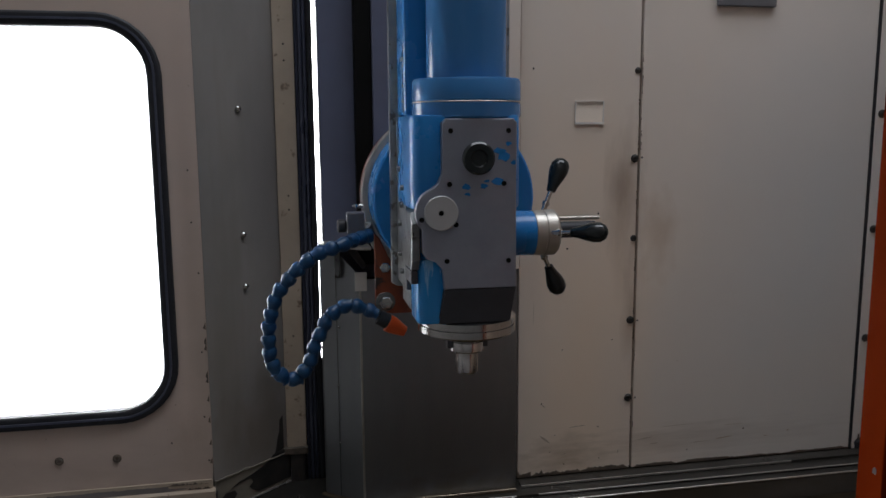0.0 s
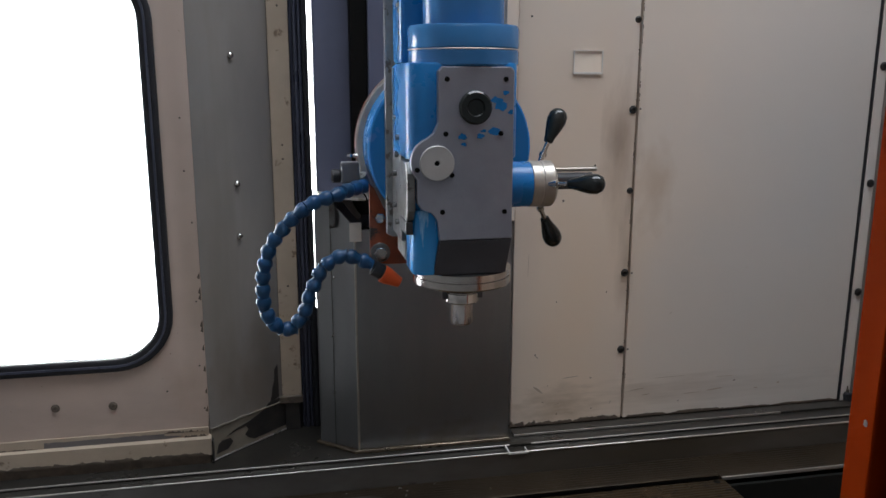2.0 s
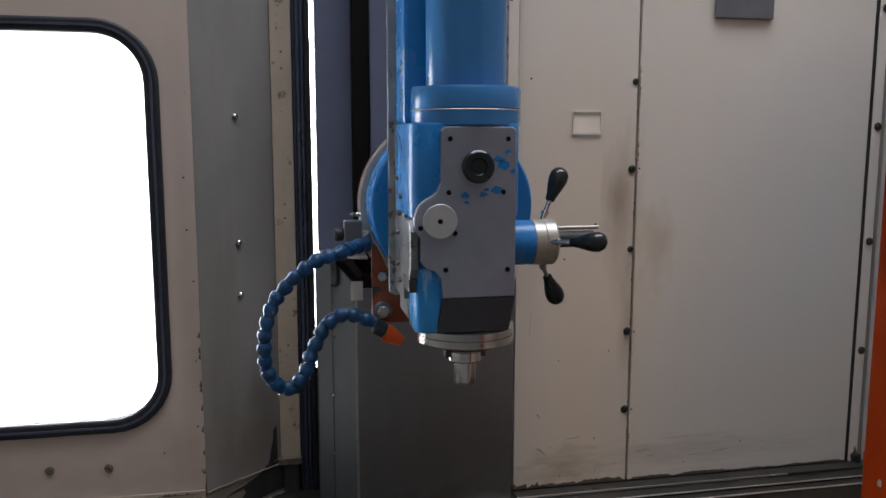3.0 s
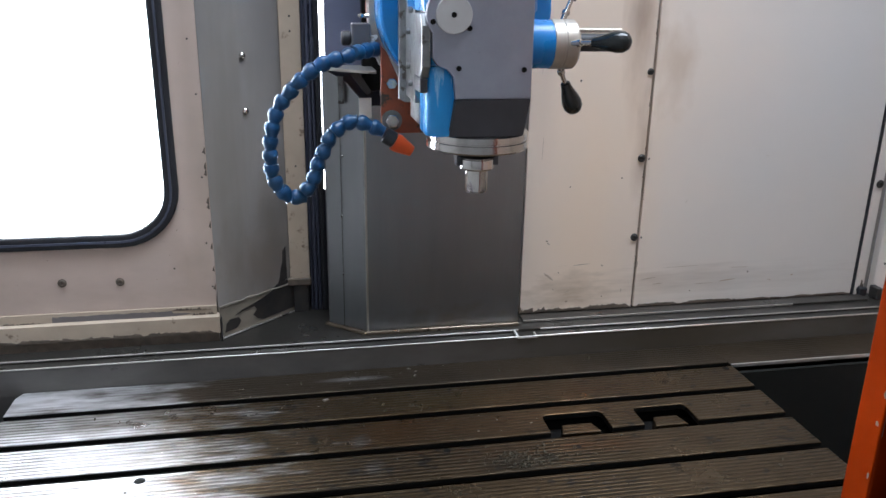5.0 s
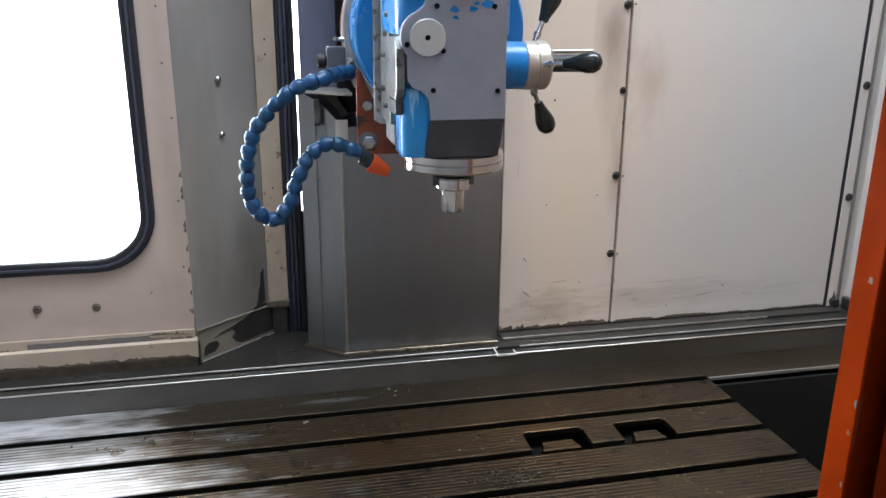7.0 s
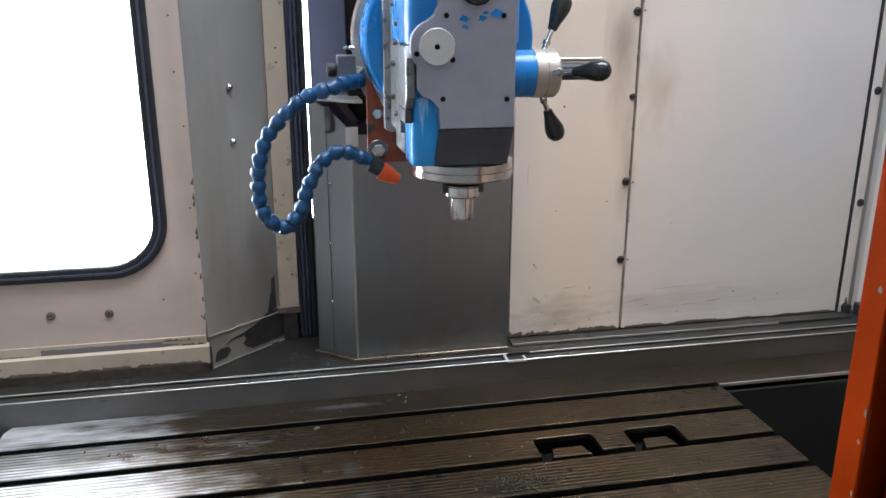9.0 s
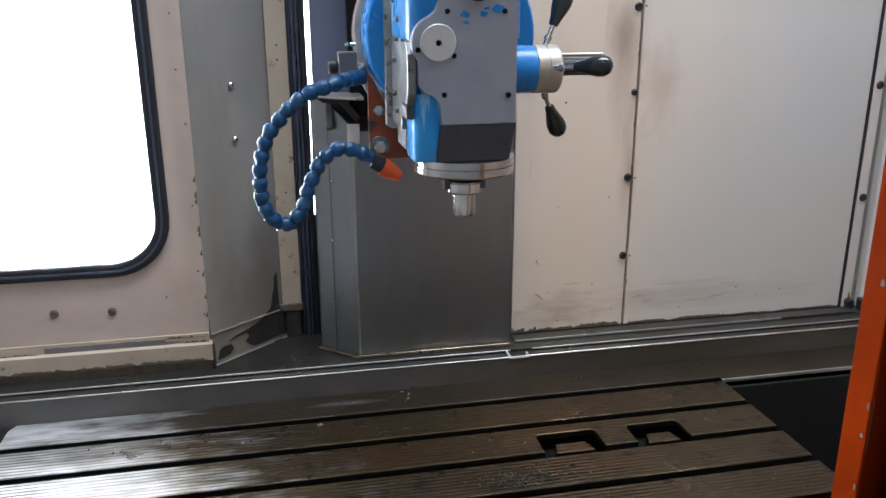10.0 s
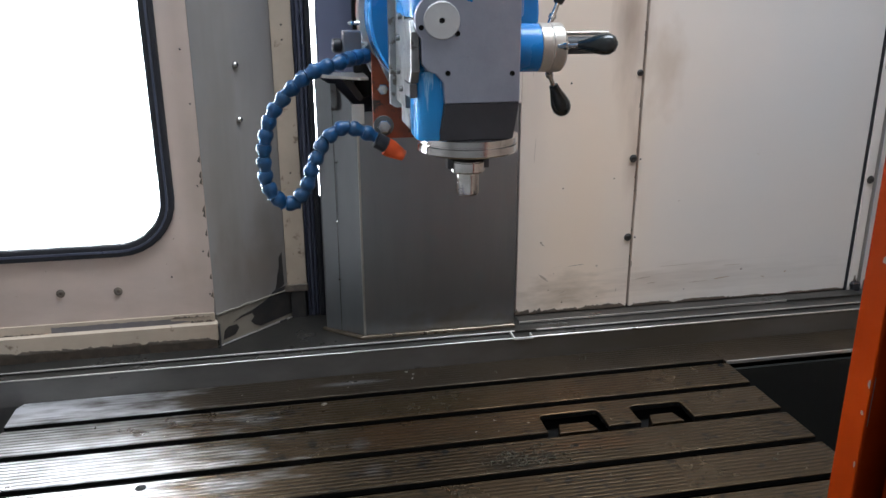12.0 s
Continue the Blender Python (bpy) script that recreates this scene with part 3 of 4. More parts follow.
part("fold", prism([(0.7315, 0.010), (0.7315, -0.012), (0.736, -0.016), (0.795, -0.052), (0.80, -0.044), (0.742, -0.006), (0.742, 0.010)], on_z(0.0), (0, 0, TOP)), M_WALL, post)
part("gasket", box(0.6715, 0.6785, -0.003, 0.02, 0.0, TOP, 0.001), M_RUBBER, post)
fixings(BOLT, [(0.697, -0.004, z) for z in (0.018, 0.332, 0.645, 0.963, 1.278, 1.6)], post, size=1.15)
fixings(SCREW, [(0.748, -0.024, 0.10), (0.745, -0.022, 0.19)], post, size=0.6)
part("foot_bracket", box(0.686, 0.712, -0.018, -0.0045, 0.0, 0.026, 0.004), M_RUBBER, post)
part("foot_block", box(0.738, 0.775, -0.062, -0.030, 0.0, 0.030, 0.004), M_STRIP, post)
part("foot_block", box(0.716, 0.734, -0.052, -0.016, 0.0, 0.036, 0.004), M_CHIP, post)
part("paint_chip", jagged(0.69, 0.708, 0.004, 0.07, -0.0045, 6, rng), M_FLAKE, post)
side = solid("wall_side", box(0.80, 0.84, -1.36, -0.046, -0.35, TOP), M_WALL_L, "cream painted sheet metal side wall of the enclosure", "wall", "structure")

# ---- enclosure: wall with the window ----
WY = -0.0375
left = thing("wall_window", (-1.5, WY, 0.07), "cream painted sheet metal wall with stains, flaking at its foot", "wall", kind="structure")
W_IN = rounded(-1.99, -1.196, 0.272, 1.165, 0.115)
rim = spread(W_IN, (-2.3, -1.107, 0.072, TOP))
part("panel", frame_mesh(rim, W_IN, on_y(WY), (0, 0.02, 0)), M_WALL_L, left)
part("foot_rail", prism([(WY + 0.004, 0.072), (WY - 0.016, 0.066), (WY - 0.016, 0.024), (WY + 0.004, 0.018)], on_x(-2.3), (1.196, 0, 0), 0.0015), M_STRIP, left)
part("foot_flange", box(-2.3, -1.108, WY - 0.010, WY + 0.03, 0.0, 0.0235), M_FLAKE, left)
part("foot_lip", box(-2.3, -1.110, WY - 0.0045, WY - 0.0002, 0.0685, 0.0925, 0.0015), M_STRIP, left, "cream lip with worn paint")
wear = [(-1.485 + 0.27 * k / 24, 0.0835 + rng.uniform(-0.0012, 0.0012)) for k in range(25)]
part("bare_patch", prism([(-1.486, 0.0695), (-1.30, 0.069), (-1.21, 0.0695), (-1.165, 0.074), (-1.185, 0.0765), (-1.212, 0.0775), *wear[::-1]], on_y(WY - 0.0047), (0, 0.0003, 0)), M_BARE, left, "long worn patch of bare grey metal")
for x0, x1, z, h in ((-1.215, -1.12, 0.0835, 0.006), (-1.17, -1.115, 0.070, 0.006), (-1.60, -1.50, 0.0695, 0.004)):
    part("paint_chip", jagged(x0, x1, z, h, WY - 0.0047, 18, rng, low=0.8, var=0.3), M_FLAKE, left, "flaked edge of bare metal")
part("rail_end", box(-1.1035, -1.0995, WY - 0.0165, WY + 0.002, 0.0, 0.060, 0.001), M_CHIP, left)
for k in range(9):
    z = 0.13 + 0.055 * k * rng.uniform(0.7, 1.0)
    part("paint_chip", prism([(-1.1085, z), (-1.1085 - rng.uniform(0.003, 0.007), z + 0.004), (-1.1085 - rng.uniform(0.002, 0.006), z + 0.012), (-1.1085, z + rng.uniform(0.014, 0.024))], on_y(WY - 0.0002), (0, -0.0004, 0)), M_FLAKE, left)
for x0, x1 in ((-1.62, -1.42), (-1.43, -1.28), (-1.29, -1.112)):
    part("paint_chip", jagged(x0, x1, 0.0245, 0.012, WY - 0.0162, 26, rng), M_FLAKE, left, "flaked edge of bare metal")
fixings(BOLT_DULL, [(-1.453, WY, 0.167), (-1.3255, WY, 0.163), (-1.6, WY, 0.168)], left, size=1.0)
fixings(SCREW, [(-1.12, WY, 0.41), (-1.118, WY, 0.60), (-1.128, WY, 0.72), (-1.13, WY, 0.84), (-1.122, WY, 0.25), (-1.2, WY, 0.19), (-1.116, WY, 0.14)], left, size=0.45)

win = thing("window_1", (-1.59, WY, 0.27), "rounded enclosure window in a black rubber gasket", "window", kind="structure")
W_A = rounded(-2.012, -1.174, 0.250, 1.187, 0.135)
W_B = rounded(-1.980, -1.206, 0.282, 1.155, 0.105)
gasket = part("window_frame", frame_mesh(W_A, W_B, on_y(WY - 0.012), (0, 0.034, 0)), M_RUBBER, win, "black rubber gasket", True)
mod = gasket.modifiers.new("edge", "BEVEL")
mod.width, mod.segments = 0.006, 3
part("gasket_lip", frame_mesh(rounded(-1.999, -1.187, 0.263, 1.174, 0.122), rounded(-1.994, -1.192, 0.268, 1.169, 0.117), on_y(WY - 0.0155), (0, 0.01, 0)), M_GUIDE, win)
pane = part("pane", prism(rounded(-1.985, -1.201, 0.277, 1.160, 0.11), on_y(WY + 0.003), (0, 0.006, 0)), M_PANE, win)
pane.visible_shadow = False

# ---- enclosure: folded corner, strip and guide beside the column ----
corner = thing("corner_panel", (-1.02, 0.03, 0.0), "grey coated folded corner panel, bare and oily at its foot", "panel", kind="structure")
A, B = Vector((-1.106, WY - 0.001)), Vector((-0.937, 0.108))
way = (B - A).normalized()
norm = Vector((way.y, -way.x))


def skew(s, z, off=0.0):
    q = A + way * s + norm * off
    return (q.x, q.y, z)


LEN = (B - A).length
part("panel", prism([(0, 0.0), (LEN + 0.007, 0.0), (LEN + 0.007, TOP), (0, TOP)], lambda u, v: skew(u, v), (-norm.x * 0.012, -norm.y * 0.012, 0)), M_GREY_PANEL, corner)
rag = [(LEN * 1.09 * k / 30, 0.083 + rng.uniform(-0.003, 0.003)) for k in range(31)]
part("foot_plate", prism([(LEN * 1.09, 0.0), *rag[::-1], (0, 0.0)], lambda u, v: skew(u, v, 0.002), (-norm.x * 0.012, -norm.y * 0.012, 0)), M_FOOT, corner, "grimy olive painted foot")
worn = [(u, z + rng.uniform(-0.002, 0.002)) for u, z in ((0.240, 0.014), (0.243, 0.086), (0.218, 0.098), (0.20, 0.097), (0.18, 0.092), (0.165, 0.082), (0.14, 0.074), (0.11, 0.067), (0.07, 0.060), (0.045, 0.052), (0.075, 0.055), (0.105, 0.056), (0.112, 0.044), (0.10, 0.034), (0.112, 0.022), (0.13, 0.014))]
part("bare_patch", prism(worn, lambda u, v: skew(u, v, 0.0026), (norm.x * 0.0008, norm.y * 0.0008, 0)), M_CHIP, corner, "dark bare oily metal patch")
part("bare_patch", prism([(0.012, 0.014), (0.018, 0.036), (0.03, 0.044), (0.055, 0.042), (0.062, 0.030), (0.048, 0.016)], lambda u, v: skew(u, v, 0.0026), (norm.x * 0.0008, norm.y * 0.0008, 0)), M_CHIP, corner)
part("bare_patch", prism([(0.185, 0.09), (0.217, 0.10), (0.216, 0.19), (0.205, 0.178), (0.204, 0.15), (0.196, 0.13), (0.193, 0.11)], lambda u, v: skew(u, v, 0.0012), (norm.x * 0.0008, norm.y * 0.0008, 0)), M_CHIP, corner)
part("foot_edge", tube([Vector(skew(-0.004, 0.003, 0.006)), Vector(skew(LEN * 1.10, 0.003, 0.006))], 0.0022, 6), M_BRIGHT, corner)
part("weld", tube([Vector(skew(k * LEN / 16, 0.083 + 0.004 * rng.random(), 0.003)) for k in range(17)], 0.0022, 6), M_FOOT, corner)
for z in (0.678, 0.55, 0.98, 1.3):
    ob = new("screw", STUD)
    ob.matrix_basis = Matrix.Translation(skew(0.117, z)) @ Matrix.Rotation(math.atan2(way.y, way.x), 4, "Z") @ Matrix.Scale(1.5, 4)
    hang(ob, corner)

strip = thing("corner_strip", (-0.91, 0.11, 0.09), "narrow cream painted flange strip with chipped foot", "strip", kind="structure")
part("flange", box(-0.932, -0.881, 0.106, 0.118, 0.092, TOP, 0.002), M_STRIP, strip)
part("foot", box(-0.940, -0.878, 0.100, 0.118, 0.078, 0.098, 0.003), M_FLAKE, strip)
part("foot_post", box(-0.925, -0.887, 0.107, 0.118, 0.0, 0.08, 0.002), M_CHIP, strip)
fixings(SCREW, [(-0.906, 0.106, z) for z in (0.73, 0.765, 0.40, 1.1, 1.14)], strip, size=0.5)

guide = thing("sliding_guide", (-0.87, 0.12, 0.0), "dark blue-grey vertical guide profile with rubber lip", "guide", kind="structure")
for x0, x1, y0, mt in ((-0.880, -0.872, 0.116, M_GUIDE), (-0.871, -0.861, 0.112, M_GUIDE), (-0.860, -0.851, 0.116, M_GUIDE), (-0.850, -0.8355, 0.11, M_RUBBER)):
    part("profile", box(x0, x1, y0, y0 + 0.03, 0.0, TOP, 0.004, segments=3), mt, guide, smooth=True)
# Added backing that blocks daylight from the gaps of the corner.
part("backing", box(-1.10, -0.843, 0.150, 0.160, -0.02, TOP), M_RUBBER, guide)
part("backing_lip", box(-0.892, -0.884, 0.118, 0.150, 0.0, TOP), M_RUBBER, guide)
part("lip", box(-0.842, -0.80, 0.115, 0.12, 0.0, 0.335), M_RUBBER, guide)

# ---- ledge in front of the back wall, and the machine bed ----
ledge = thing("ledge", (-0.4, 0, 0), "oily dark grey sheet metal ledge with bright highlights along its front", "ledge", kind="structure")
part("plate", box(-2.3, 0.9, -0.094, 0.30, -0.02, 0.0), M_LEDGE, ledge)
part("step", box(-2.3, 0.9, -0.131, -0.0945, -0.02, -0.006, 0.0015), M_LEDGE, ledge)
part("front_face", prism([(-0.1315, -0.002), (-0.137, -0.002), (-0.1445, -0.062), (-0.1445, -0.30), (-0.139, -0.30)], on_x(-2.3), (3.2, 0, 0)), M_FRONT, ledge)
# Highlights of the ledge's edges, built as bright metal tubes.
for x0, x1, r, mt in ((-2.3, -0.374, 0.0019, M_STAINLESS_L), (-0.322, 0.9, 0.0024, M_BRIGHT)):
    part("front_edge", tube([Vector((x0, -0.1365, -0.001)), Vector((x1, -0.1365, -0.001))], r, 12), mt, ledge, "bright steel tube for the edge highlight", True)
for x0, x1 in ((-2.3, -0.36), (-0.30, 0.72)):
    part("rear_edge", tube([Vector((x0, -0.0945, -0.001)), Vector((x1, -0.0945, -0.001))], 0.0022, 8), M_STAINLESS_L, ledge, smooth=True)
part("sill", box(-0.335, 0.69, -0.052, -0.012, 0.0, 0.006, 0.0015), M_LEDGE, ledge)
part("sill_edge", box(-0.335, 0.45, -0.0545, -0.0515, 0.0015, 0.0072, 0.001), M_STAINLESS_L, ledge)
# Specular lines of the bracket, drawn as pale strips.
part("joint_bracket", box(-0.374, -0.322, -0.1425, -0.1385, -0.0035, 0.0022, 0.001), M_PALE, ledge, "joint bracket with its glints as pale strips")
part("joint_bracket", box(-0.374, -0.3695, -0.1383, -0.098, -0.005, 0.0022, 0.001), M_PALE, ledge)
part("joint_clip", box(-0.3255, -0.3222, -0.1383, -0.114, -0.006, 0.0018, 0.0008), M_PALE, ledge)
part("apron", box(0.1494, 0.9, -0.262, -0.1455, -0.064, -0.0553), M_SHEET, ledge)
part("apron_edge", box(0.151, 0.9, -0.2645, -0.2595, -0.0635, -0.0548, 0.001), M_STAINLESS_L, ledge)

bed = thing("machine_bed", (-0.6, -0.6, FLOOR), "dark cast iron machine bed below the table", "machine bed")
part("base", box(-1.3, -0.1, -0.95, -0.30, FLOOR, -0.26, 0.02), M_BLACK, bed)
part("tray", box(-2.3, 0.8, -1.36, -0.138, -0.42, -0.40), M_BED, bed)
part("skirt", box(-2.3, 0.84, -1.37, -1.34, FLOOR, -0.30, 0.01), M_SLATE, bed)
part("end_skirt", box(0.8, 0.84, -1.34, 0.3, FLOOR, -0.35), M_SLATE, bed)
part("rear_skirt", box(-2.3, 0.84, 0.30, 0.34, FLOOR, -0.02), M_SLATE, bed)
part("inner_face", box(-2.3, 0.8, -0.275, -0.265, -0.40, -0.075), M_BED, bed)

# ---- table with slots ----
TZ, TX0, TX1 = -0.055, -1.548, 0.149
SLOTS = (-0.260, -0.385, -0.510, -0.635, -0.760, -0.885)
table = thing("milling_table", (-0.7, -0.57, -0.25), "long brown-grey oily cast iron milling table with slots", "milling table")
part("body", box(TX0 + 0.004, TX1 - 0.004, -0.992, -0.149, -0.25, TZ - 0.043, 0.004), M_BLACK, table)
lows = [-0.1465] + [c - 0.0105 for c in SLOTS]
highs = [c + 0.0105 for c in SLOTS] + [-1.0]
POCKETS = ((-0.399, -0.262), (-0.187, -0.062))
for k, (y1, y0) in enumerate(zip(lows, highs)):
    if k == 2:
        edge_line = [(TX1, y0), (TX1, y1), (TX0, y1), (TX0, y0)]
        for a, b in POCKETS:
            r, rear = 0.010, -0.429
            edge_line += [(a, y0), (a, rear - r), (a + 0.3 * r, rear - 0.3 * r), (a + r, rear), (b - r, rear), (b - 0.3 * r, rear - 0.3 * r), (b, rear - r), (b, y0)]
    else:
        e = 0.012 if k == 0 else 0.003
        edge_line = [(TX1, y0), (TX1, y1), (TX0 + e, y1), (TX0, y1 - 2 * e), (TX0, y0)]
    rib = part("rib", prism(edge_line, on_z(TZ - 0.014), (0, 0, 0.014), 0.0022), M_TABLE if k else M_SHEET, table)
    # the side faces of the ribs take the black material
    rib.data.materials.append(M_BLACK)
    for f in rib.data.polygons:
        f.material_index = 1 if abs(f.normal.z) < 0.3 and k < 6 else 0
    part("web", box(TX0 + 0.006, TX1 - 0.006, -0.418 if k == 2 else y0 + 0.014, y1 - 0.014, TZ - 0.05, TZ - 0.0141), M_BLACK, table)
for a, b in POCKETS:
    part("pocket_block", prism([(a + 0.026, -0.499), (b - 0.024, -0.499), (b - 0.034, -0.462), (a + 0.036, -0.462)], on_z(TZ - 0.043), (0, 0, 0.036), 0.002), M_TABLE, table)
for x, y, r in ((-0.0 + 0.125, -0.282, 0.009), (-1.22, -0.540, 0.011), (-0.36, -0.561, 0.006), (-0.63, -0.532, 0.008)):
    part("plug_hole", rod((x, y, TZ - 0.002), r, 0.0026, steps=14), M_BLACK, table)

swarf = bmesh.new()
rng = random.Random(11)
for n in range(420):
    if n < 230:
        x, y = rng.gauss(-0.47, 0.05), rng.gauss(-0.585, 0.020)
    elif n < 300:
        x, y = rng.gauss(-0.62, 0.08), rng.gauss(-0.36, 0.03)
    elif n < 330:
        x, y = rng.gauss(-0.72, 0.09), rng.gauss(-0.19, 0.012)
    else:
        x, y = rng.uniform(-1.4, 0.1), rng.uniform(-0.95, -0.16)
    if min(abs(y - c) for c in SLOTS) < 0.014 or (any(a < x < b for a, b in POCKETS) and -0.52 < y < -0.43):
        continue
    s = rng.uniform(0.0010, 0.0034)
    bmesh.ops.create_cube(swarf, size=1, matrix=Matrix.LocRotScale((x, y, TZ + s * 0.3), Euler((rng.random(), rng.random(), 6 * rng.random())), (s * rng.uniform(1, 3), s, s * 0.7)))
solid("swarf", swarf, M_SWARF, "scattered dark metal chips on the milling table", "metal chips", "stuff")
pale = bmesh.new()
for x, y, s in ((-0.862, -0.288, 0.009), (-1.03, -0.33, 0.004), (-0.655, -0.163, 0.005), (-0.64, -0.178, 0.004), (-0.645, -0.20, 0.0055), (-0.43, -0.455, 0.004), (-0.5, -0.43, 0.003), (-0.55, -0.47, 0.003)):
    bmesh.ops.create_cube(pale, size=1, matrix=Matrix.LocRotScale((x, y, TZ + s * 0.15), Euler((0.1, 0.1, 3 * rng.random())), (s * 1.5, s * 0.7, s * 0.35)))
for n in range(46):
    x, y = (rng.gauss(-0.75, 0.25), rng.gauss(-0.42, 0.14)) if n < 26 else (rng.uniform(-1.5, 0.12), rng.uniform(-0.7, -0.16))
    if min(abs(y - c) for c in SLOTS) < 0.014 or not (TX0 < x < TX1 and -0.98 < y < -0.15):
        continue
    if any(a - 0.01 < x < b + 0.01 for a, b in POCKETS) and -0.52 < y < -0.43:
        continue
    s = rng.uniform(0.0010, 0.0021)
    bmesh.ops.create_cube(pale, size=1, matrix=Matrix.LocRotScale((x, y, TZ + s * 0.15), Euler((rng.uniform(-0.3, 0.3), rng.uniform(-0.3, 0.3), 3 * rng.random())), (s * 1.5, s * 0.7, s * 0.35)))
solid("bright_chips", pale, M_BRIGHT, "a few bright metal chips on the milling table", "metal chips", "stuff")

# ---- column and its covers ----
column = thing("machine_column", (-0.62, 0.1, 0.0), "slate grey machine column with stepped upright panels", "machine column")
part("body", box(-0.826, -0.37, 0.03, 0.35, 0.0, 1.41, 0.004), M_SLATE, column)
part("rail", box(-0.742, -0.70, -0.005, 0.03, 0.6, 1.41, 0.003), M_BLACK, column)
part("panel", box(-0.70, -0.47, -0.012, 0.029, 0.585, 1.41, 0.004), M_SLATE, column)
part("upright", box(-0.735, -0.66, 0.05, 0.12, 1.405, 1.55, 0.004), M_SLATE, column)

cover = thing("column_cover", (-0.6, 0, 0), "brushed stainless steel cover at the foot of the column", "machine cover")
CY = -0.0625
part("front_panel", prism([(-0.744, 0.008), (-0.353, 0.008), (-0.353, 0.574), (-0.744, 0.574)], on_y(CY), (0, 0.004, 0), 0.0015), M_STAINLESS, cover)
part("side_panel", prism([(0.0, 0.008), (1.0, 0.008), (1.0, 0.652), (0.42, 0.622), (0.0, 0.580)], lambda u, v: (-0.745 - 0.089 * u, CY + 0.001 + 0.0695 * u, v), (0.0025, 0.0032, 0)), M_STAINLESS, cover)
part("side_seam", tube([Vector((-0.800, -0.0215, 0.01)), Vector((-0.800, -0.0215, 0.60))], 0.0007, 6), M_CHIP, cover)
part("side_return", box(-0.836, -0.832, 0.0095, 0.0295, 0.008, 0.65), M_STAINLESS, cover)
part("corner_edge", tube([Vector((-0.7445, CY, 0.008)), Vector((-0.7445, CY, 0.574))], 0.003, 8), M_STAINLESS_L, cover)
part("return_panel", box(-0.357, -0.353, CY + 0.005, 0.0, 0.008, 0.574), M_STAINLESS, cover)
part("foot_flange", prism([(-0.753, CY - 0.01), (-0.848, 0.012), (-0.84, 0.02), (-0.742, CY + 0.004), (-0.352, CY + 0.004), (-0.352, CY - 0.01)], on_z(0.0), (0, 0, 0.007), 0.0015), M_FOOT_STEEL, cover)
part("foot_bead", tube([Vector((-0.843, 0.011, 0.0082)), Vector((-0.752, CY - 0.0085, 0.0082)), Vector((-0.354, CY - 0.0085, 0.0082))], 0.0012, 6), M_FOOT_STEEL, cover)
part("top_plate", prism([(-0.738, -0.105), (-0.838, -0.02), (-0.838, 0.028), (-0.72, 0.028), (-0.72, -0.105)], on_z(0.65), (0, 0, 0.007), 0.0015), M_STAINLESS_L, cover)
part("corner_plate", box(-0.757, -0.728, CY - 0.0045, CY - 0.0012, 0.546, 0.592, 0.001), M_PALE, cover, "pale bare steel corner plate")
# Black sheet stands for the shade inside the open cover.
part("inner_dark", prism([(-0.742, -0.055), (-0.826, 0.010), (-0.826, 0.0285), (-0.36, 0.0285), (-0.36, -0.055)], on_z(0.545), (0, 0, 0.018)), M_BLACK, cover)
part("brace", prism([(-0.775, 0.645), (-0.755, 0.648), (-0.722, 0.600), (-0.735, 0.592)], on_y(-0.03), (0, 0.02, 0), 0.001), M_CHIP, cover)
part("hinge", box(-0.803, -0.789, -0.040, -0.030, 0.575, 0.638, 0.002), M_SIDE, cover)
fixings(STUD, [(-0.795, -0.026, 0.45), (-0.80, -0.022, 0.30), (-0.80, -0.022, 0.15), (-0.368, CY, 0.562), (-0.425, CY, 0.562)], cover, size=0.6)

narrow = thing("slide_panel", (-0.40, -0.03, 0.576), "narrow cream painted sliding panel above the stainless cover", "machine cover")
part("panel", box(-0.475, -0.340, -0.034, -0.028, 0.578, 1.9, 0.0015), M_WALL, narrow)
fixings(SCREW, [(-0.359, -0.034, z) for z in (0.592, 0.924, 1.26)] + [(-0.425, -0.034, 0.592)], narrow, size=0.85)
plate = thing("symbol_plate", (-0.405, -0.036, 1.02), "small dark symbol plate with pale drawn signs", "label")
part("plate", box(-0.423, -0.388, -0.0375, -0.0345, 0.974, 1.063, 0.001), M_LABEL, plate)
for zc in (1.043, 0.993):
    part("sign", frame_mesh([(-0.4055 + 0.012 * math.cos(a), zc + 0.009 * math.sin(a)) for a in (k * math.pi / 9 for k in range(18))], [(-0.4055 + 0.0085 * math.cos(a), zc + 0.006 * math.sin(a)) for a in (k * math.pi / 9 for k in range(18))], on_y(-0.0376), (0, -0.0006, 0)), M_LABEL_INK, plate)
for k in range(4):
    part("bar", box(-0.411 + 0.003 * (k % 2), -0.398, -0.0382, -0.0374, 1.006 + k * 0.0065, 1.009 + k * 0.0065), M_LABEL_INK, plate)

pocket = thing("label_pocket", (-0.14, -0.002, 0.96), "empty clear plastic label pocket on the back wall", "label holder")
part("sheet", box(-0.183, -0.112, -0.0024, -0.0012, 0.942, 0.995), M_CLEAR, pocket).visible_shadow = False
part("rim", frame_mesh([(-0.186, 0.939), (-0.109, 0.939), (-0.109, 0.998), (-0.186, 0.998)], [(-0.184, 0.9445), (-0.111, 0.9445), (-0.111, 0.9965), (-0.184, 0.9965)], on_y(-0.004), (0, 0.003, 0)), M_PALE, pocket)
lampbox = thing("wall_plate", (0.275, -0.01, 1.28), "dark grey rectangular plate fixed high on the back wall", "plate")
part("plate", box(0.192, 0.357, -0.012, -0.0005, 1.237, 1.36, 0.003), M_GREYBOX, lampbox)

# ---- milling head ----
HX, HY = -0.609, -0.629
head = thing("spindle_unit", (HX, HY, 0.58), "blue painted milling head with a scraped grey steel front plate", "milling head")
FY = -0.715
